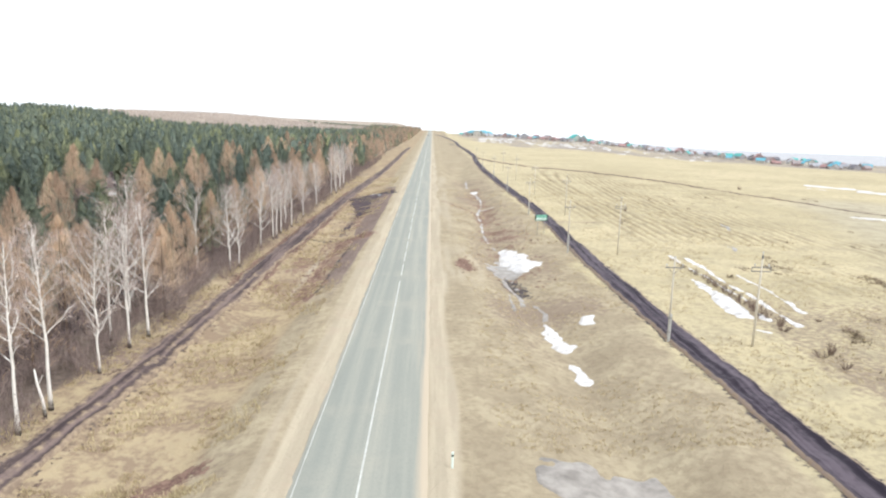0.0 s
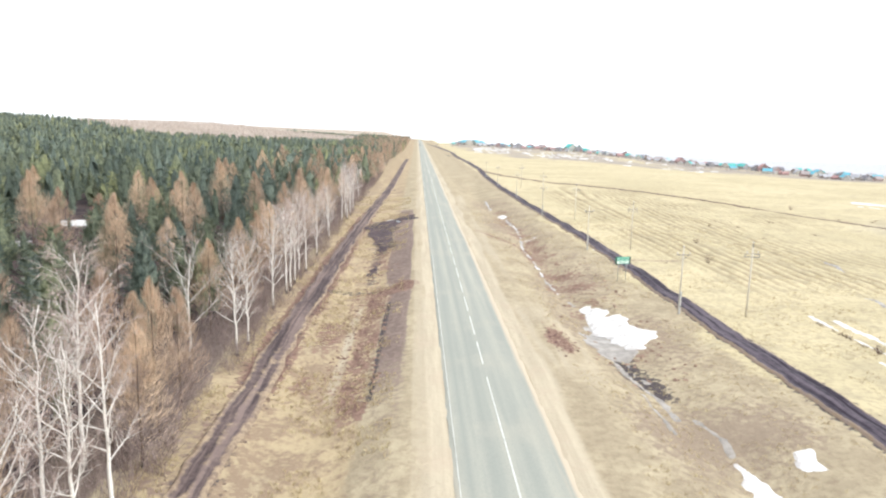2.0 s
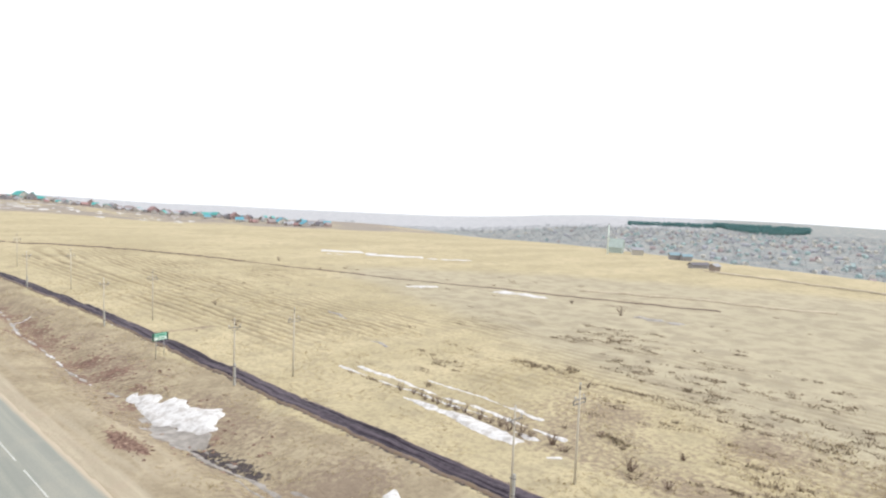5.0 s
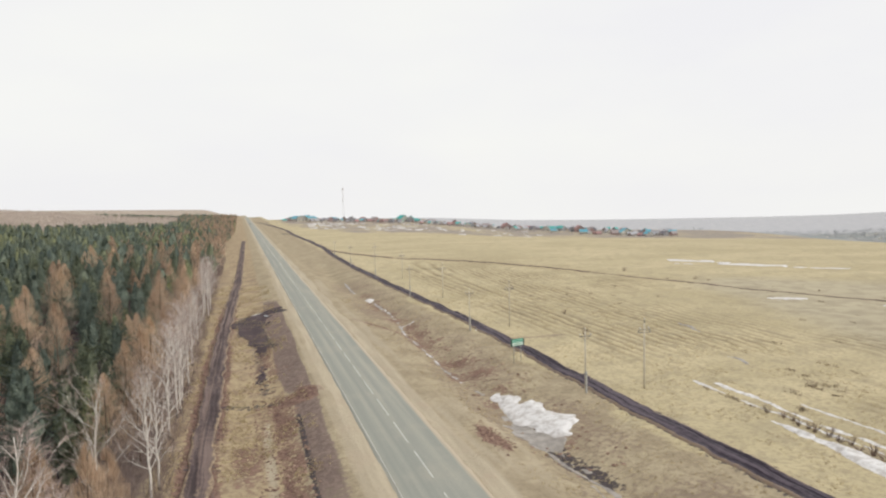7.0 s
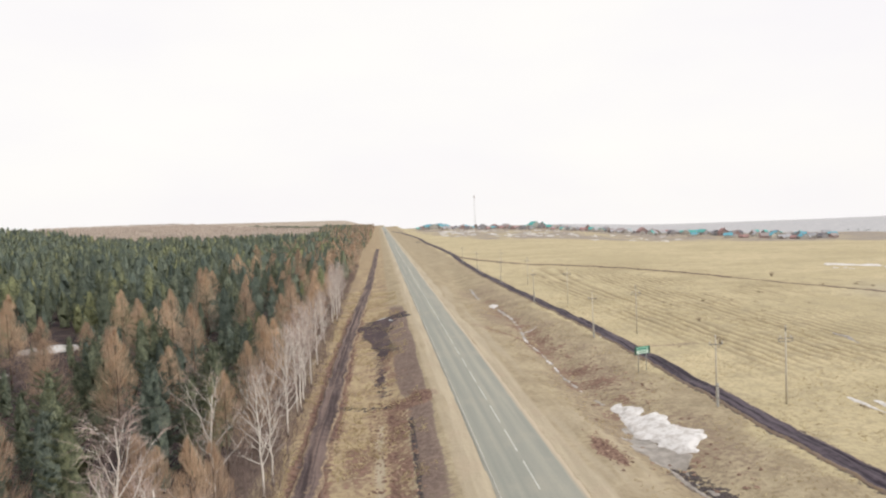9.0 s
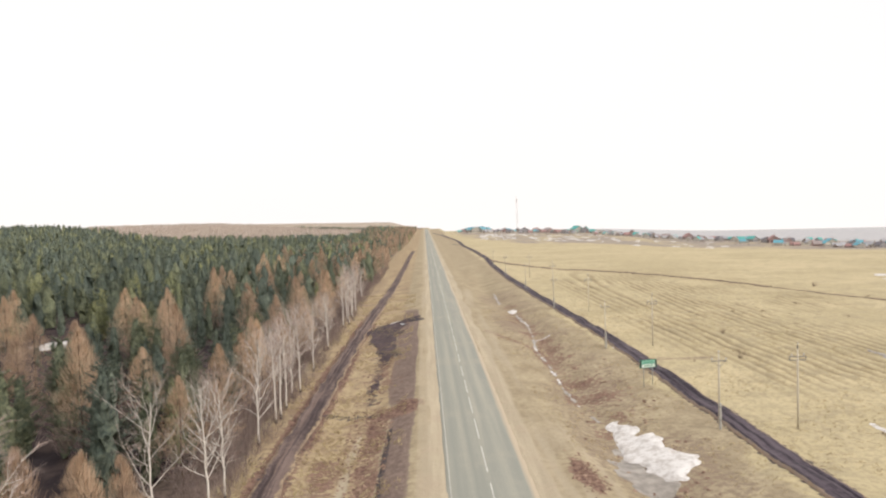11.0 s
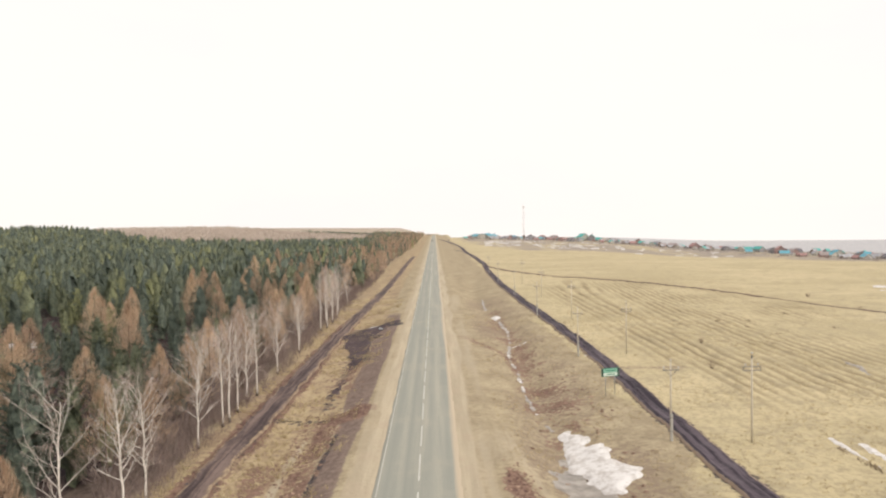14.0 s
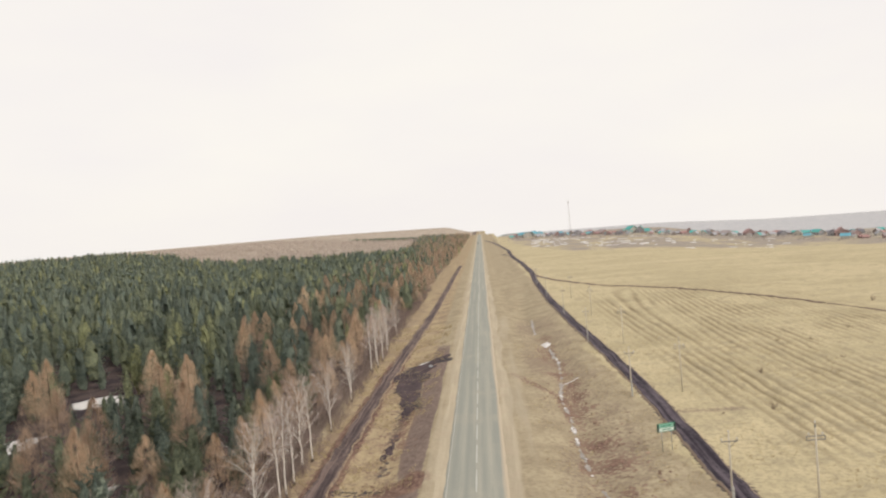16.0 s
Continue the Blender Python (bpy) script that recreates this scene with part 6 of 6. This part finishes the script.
def mast(x, y, height):
    ob = thing("radio_mast", "tall thin lattice radio mast above the village", "radio mast", (x, y, ground_z(x, y)))
    r0, r1 = 1.5, 0.7
    for a in (90, 210, 330):
        c, s = math.cos(radians(a)), math.sin(radians(a))
        part("leg", Geo().tube([(c * r0, s * r0, -1), (c * r1, s * r1, height)], [0.11, 0.09], 5), M_MAST, ob)
    n = 16
    for i in range(n):
        z = height * i / n
        z2 = height * (i + 1) / n
        g = Geo()
        for a, b in ((90, 210), (210, 330), (330, 90)):
            ra, rb = r0 + (r1 - r0) * z / height, r0 + (r1 - r0) * z2 / height
            g.tube([(math.cos(radians(a)) * ra, math.sin(radians(a)) * ra, z), (math.cos(radians(b)) * rb, math.sin(radians(b)) * rb, z2)], [0.045, 0.045], 3, False)
        part("bracing", g, M_MAST, ob)
    part("antenna", Geo().box(-0.9, 0.9, -0.9, 0.9, height - 3.5, height - 0.5, 0.2), M_MAST, ob, "antenna panels")
    part("antenna", Geo().tube([(0, 0, height - 0.5), (0, 0, height + 3)], [0.1, 0.06], 5), M_MAST, ob)


mast(132, 1000, 48)


def town():
    """The far town in the valley: many small houses in one object a colour, and its bare trees."""
    rng = np.random.RandomState(81)
    groups = {k: Geo() for k in ("pale", "teal", "grey", "red")}
    for i in range(480):
        az = rng.uniform(44, 88) if rng.uniform() < 0.35 else rng.uniform(60, 84)
        d = 1050 + 1700 * rng.uniform() ** 0.8
        x, y = -14 + d * math.sin(radians(az)), 25 + d * math.cos(radians(az))
        z = ground_z(x, y)
        w, l, h, r = rng.uniform(6, 10), rng.uniform(7, 13), rng.uniform(3, 5), rng.uniform(2, 4)
        t = rng.uniform(0, 3.14)
        c, s = math.cos(t), math.sin(t)
        v = [(-w / 2, -l / 2, -3), (w / 2, -l / 2, -3), (w / 2, l / 2, -3), (-w / 2, l / 2, -3), (-w / 2, -l / 2, h), (w / 2, -l / 2, h), (w / 2, l / 2, h), (-w / 2, l / 2, h), (0, -l / 2, h + r), (0, l / 2, h + r)]
        v = [(x + p[0] * c - p[1] * s, y + p[0] * s + p[1] * c, z + p[2]) for p in v]
        key = rng.choice(["pale", "pale", "grey", "teal", "teal", "grey", "pale", "red"])
        groups[key].add(v, [(0, 1, 5, 8, 4), (2, 3, 7, 9, 6), (1, 2, 6, 5), (3, 0, 4, 7), (5, 6, 9, 8), (7, 4, 8, 9)])
    # Roof and brick colours are washed out to paint in the distance haze.
    mats = {"pale": WALLS[1], "teal": wall_paint("hazed_teal_roof", (0.38, 0.48, 0.48)), "grey": wall_paint("hazed_grey_roof", (0.42, 0.42, 0.46)), "red": wall_paint("hazed_red_brick", (0.40, 0.33, 0.33))}
    for key, g in groups.items():
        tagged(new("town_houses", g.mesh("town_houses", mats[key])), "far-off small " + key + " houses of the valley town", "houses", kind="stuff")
    spots = []
    for _ in range(4200):
        az = rng.uniform(36, 90)
        d = 900 + 2100 * rng.uniform() ** 0.7
        spots.append((-14 + d * math.sin(radians(az)), 25 + d * math.cos(radians(az))))
    # Bare trees in bluish grey, with the haze put into their colour.
    stuff("town_trees", shrubs_far(spots, 6, 13, 82), simple("hazed_bare_trees", (0.31, 0.325, 0.34), (0.385, 0.39, 0.40), 0.02, 0.9, island=0.12), "far-off leafless trees between the town houses", "trees")
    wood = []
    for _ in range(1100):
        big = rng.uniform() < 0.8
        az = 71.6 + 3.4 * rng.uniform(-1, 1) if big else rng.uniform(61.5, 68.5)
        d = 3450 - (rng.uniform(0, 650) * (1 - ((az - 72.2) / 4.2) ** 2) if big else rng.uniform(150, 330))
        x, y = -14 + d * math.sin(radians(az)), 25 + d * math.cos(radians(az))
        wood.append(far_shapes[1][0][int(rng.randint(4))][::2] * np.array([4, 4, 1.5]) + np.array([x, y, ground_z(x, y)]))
    # Pines tinted pale teal: the haze over this hill is in their colour.
    stuff("pine_forest", wood, simple("hazed_hill_pines", (0.11, 0.225, 0.225), (0.15, 0.265, 0.26), 0.01, 0.9, 0.1, island=0.15, leaf=0.3), "far-off dark green wood on the hill slope", "forest")


town()


def edge_buildings():
    wall, pale = WALLS[3], WALLS[1]
    teal = wall_paint("pale_green_wall", (0.48, 0.56, 0.53))
    for i, (az, d, w, l, h, mt, roof, text) in enumerate(((60.8, 384, 6.5, 7, 3.2, teal, "pale", "pale green building with a steep roof beside the steppe"), (62.5, 376, 4.0, 6, 3.0, pale, "grey", "white building at the edge of the steppe"),
                                                           (65.4, 360, 3.6, 5, 2.4, wall, "slate", "grey shed with a blue roof at the edge of the steppe"), (66.3, 358, 3.4, 5, 2.2, wall, "slate", "grey shed with a blue roof at the edge of the steppe"),
                                                           (67.3, 308, 3.0, 9, 1.5, wall, "dark", "long low dark shed at the edge of the steppe"), (68.5, 300, 3.0, 3.4, 2.0, WALLS[2], "grey", "small tan hut at the edge of the steppe"))):
        x, y = -15 + d * math.sin(radians(az)), 25 + d * math.cos(radians(az))
        ob = thing("shed", text, "shed", (x, y, ground_z(x, y)), 20 + 11 * i)
        pitch = 0.28 if i else 0.7
        body = Geo().box(-w / 2, w / 2, -l / 2, l / 2, -2, h)
        body.add([(-w / 2, -l / 2, h), (w / 2, -l / 2, h), (0, -l / 2, h + w * pitch), (-w / 2, l / 2, h), (w / 2, l / 2, h), (0, l / 2, h + w * pitch)], [(0, 1, 2), (4, 3, 5)])
        part("wall", body, mt, ob)
        g = Geo()
        for sx in (-1, 1):
            v = [(0, -l / 2 - 0.4, h + w * pitch + 0.02), (sx * (w / 2 + 0.4), -l / 2 - 0.4, h - 0.2), (sx * (w / 2 + 0.4), l / 2 + 0.4, h - 0.2), (0, l / 2 + 0.4, h + w * pitch + 0.02)]
            v += [(p[0], p[1], p[2] + 0.15) for p in v]
            g.add(v, [(0, 1, 2, 3), (7, 6, 5, 4), (0, 4, 5, 1), (1, 5, 6, 2), (2, 6, 7, 3), (3, 7, 4, 0)])
        part("roof", g, ROOFS[roof] if roof in ROOFS else teal, ob)
        part("door", Geo().box(-0.9, 0.9, -l / 2 - 0.06, -l / 2, 0, 2.2), ROOFS["dark"], ob)
    x, y = -15 + 366 * math.sin(radians(60.1)), 25 + 366 * math.cos(radians(60.1))
    ob = thing("chimney_stack", "thin pale chimney stack at the edge of the steppe", "chimney", (x, y, ground_z(x, y)))
    part("shaft", Geo().tube([(0, 0, -2), (0, 0, 8), (0, 0, 16)], [0.42, 0.36, 0.3], 10), M_SIGN_WHITE, ob, "", True)
    part("rim", Geo().tube([(0, 0, 15.6), (0, 0, 16.2)], [0.42, 0.42], 10), WALLS[3], ob)


edge_buildings()


def car(x, y, turn):
    ob = thing("car", "small dark car driving on the far road", "car", (x, y, 0.07), turn)
    g = Geo()
    prof = [(-2.1, 0.35), (-2.15, 0.8), (-1.3, 0.95), (-0.7, 1.42), (0.9, 1.45), (1.6, 0.98), (2.1, 0.9), (2.15, 0.4)]
    n = len(prof)
    v = [(sx * (0.82 if z < 1.2 else 0.66), yy, z) for sx in (-1, 1) for yy, z in prof]
    g.add(v, [tuple(range(n - 1, -1, -1)), tuple(range(n, 2 * n))] + [(i, (i + 1) % n, n + (i + 1) % n, n + i) for i in range(n)])
    body = part("body", g, ROOFS["dark"], ob)
    part("windscreen", Geo().add([(-0.62, 1.56, 1.02), (0.62, 1.56, 1.02), (0.56, 0.96, 1.42), (-0.56, 0.96, 1.42), (-0.62, 1.6, 1.04), (0.62, 1.6, 1.04), (0.56, 1.0, 1.44), (-0.56, 1.0, 1.44)],
                               [(3, 2, 1, 0), (4, 5, 6, 7), (0, 1, 5, 4), (1, 2, 6, 5), (2, 3, 7, 6), (3, 0, 4, 7)]), M_WINDOW, body)
    for sx in (-0.8, 0.8):
        for yy in (-1.3, 1.35):
            part("wheel", Geo().tube([(sx - 0.1, yy, 0.31), (sx + 0.1, yy, 0.31)], [0.31, 0.31], 12), M_STEEL, ob)


car(-1.8, 900, 180)
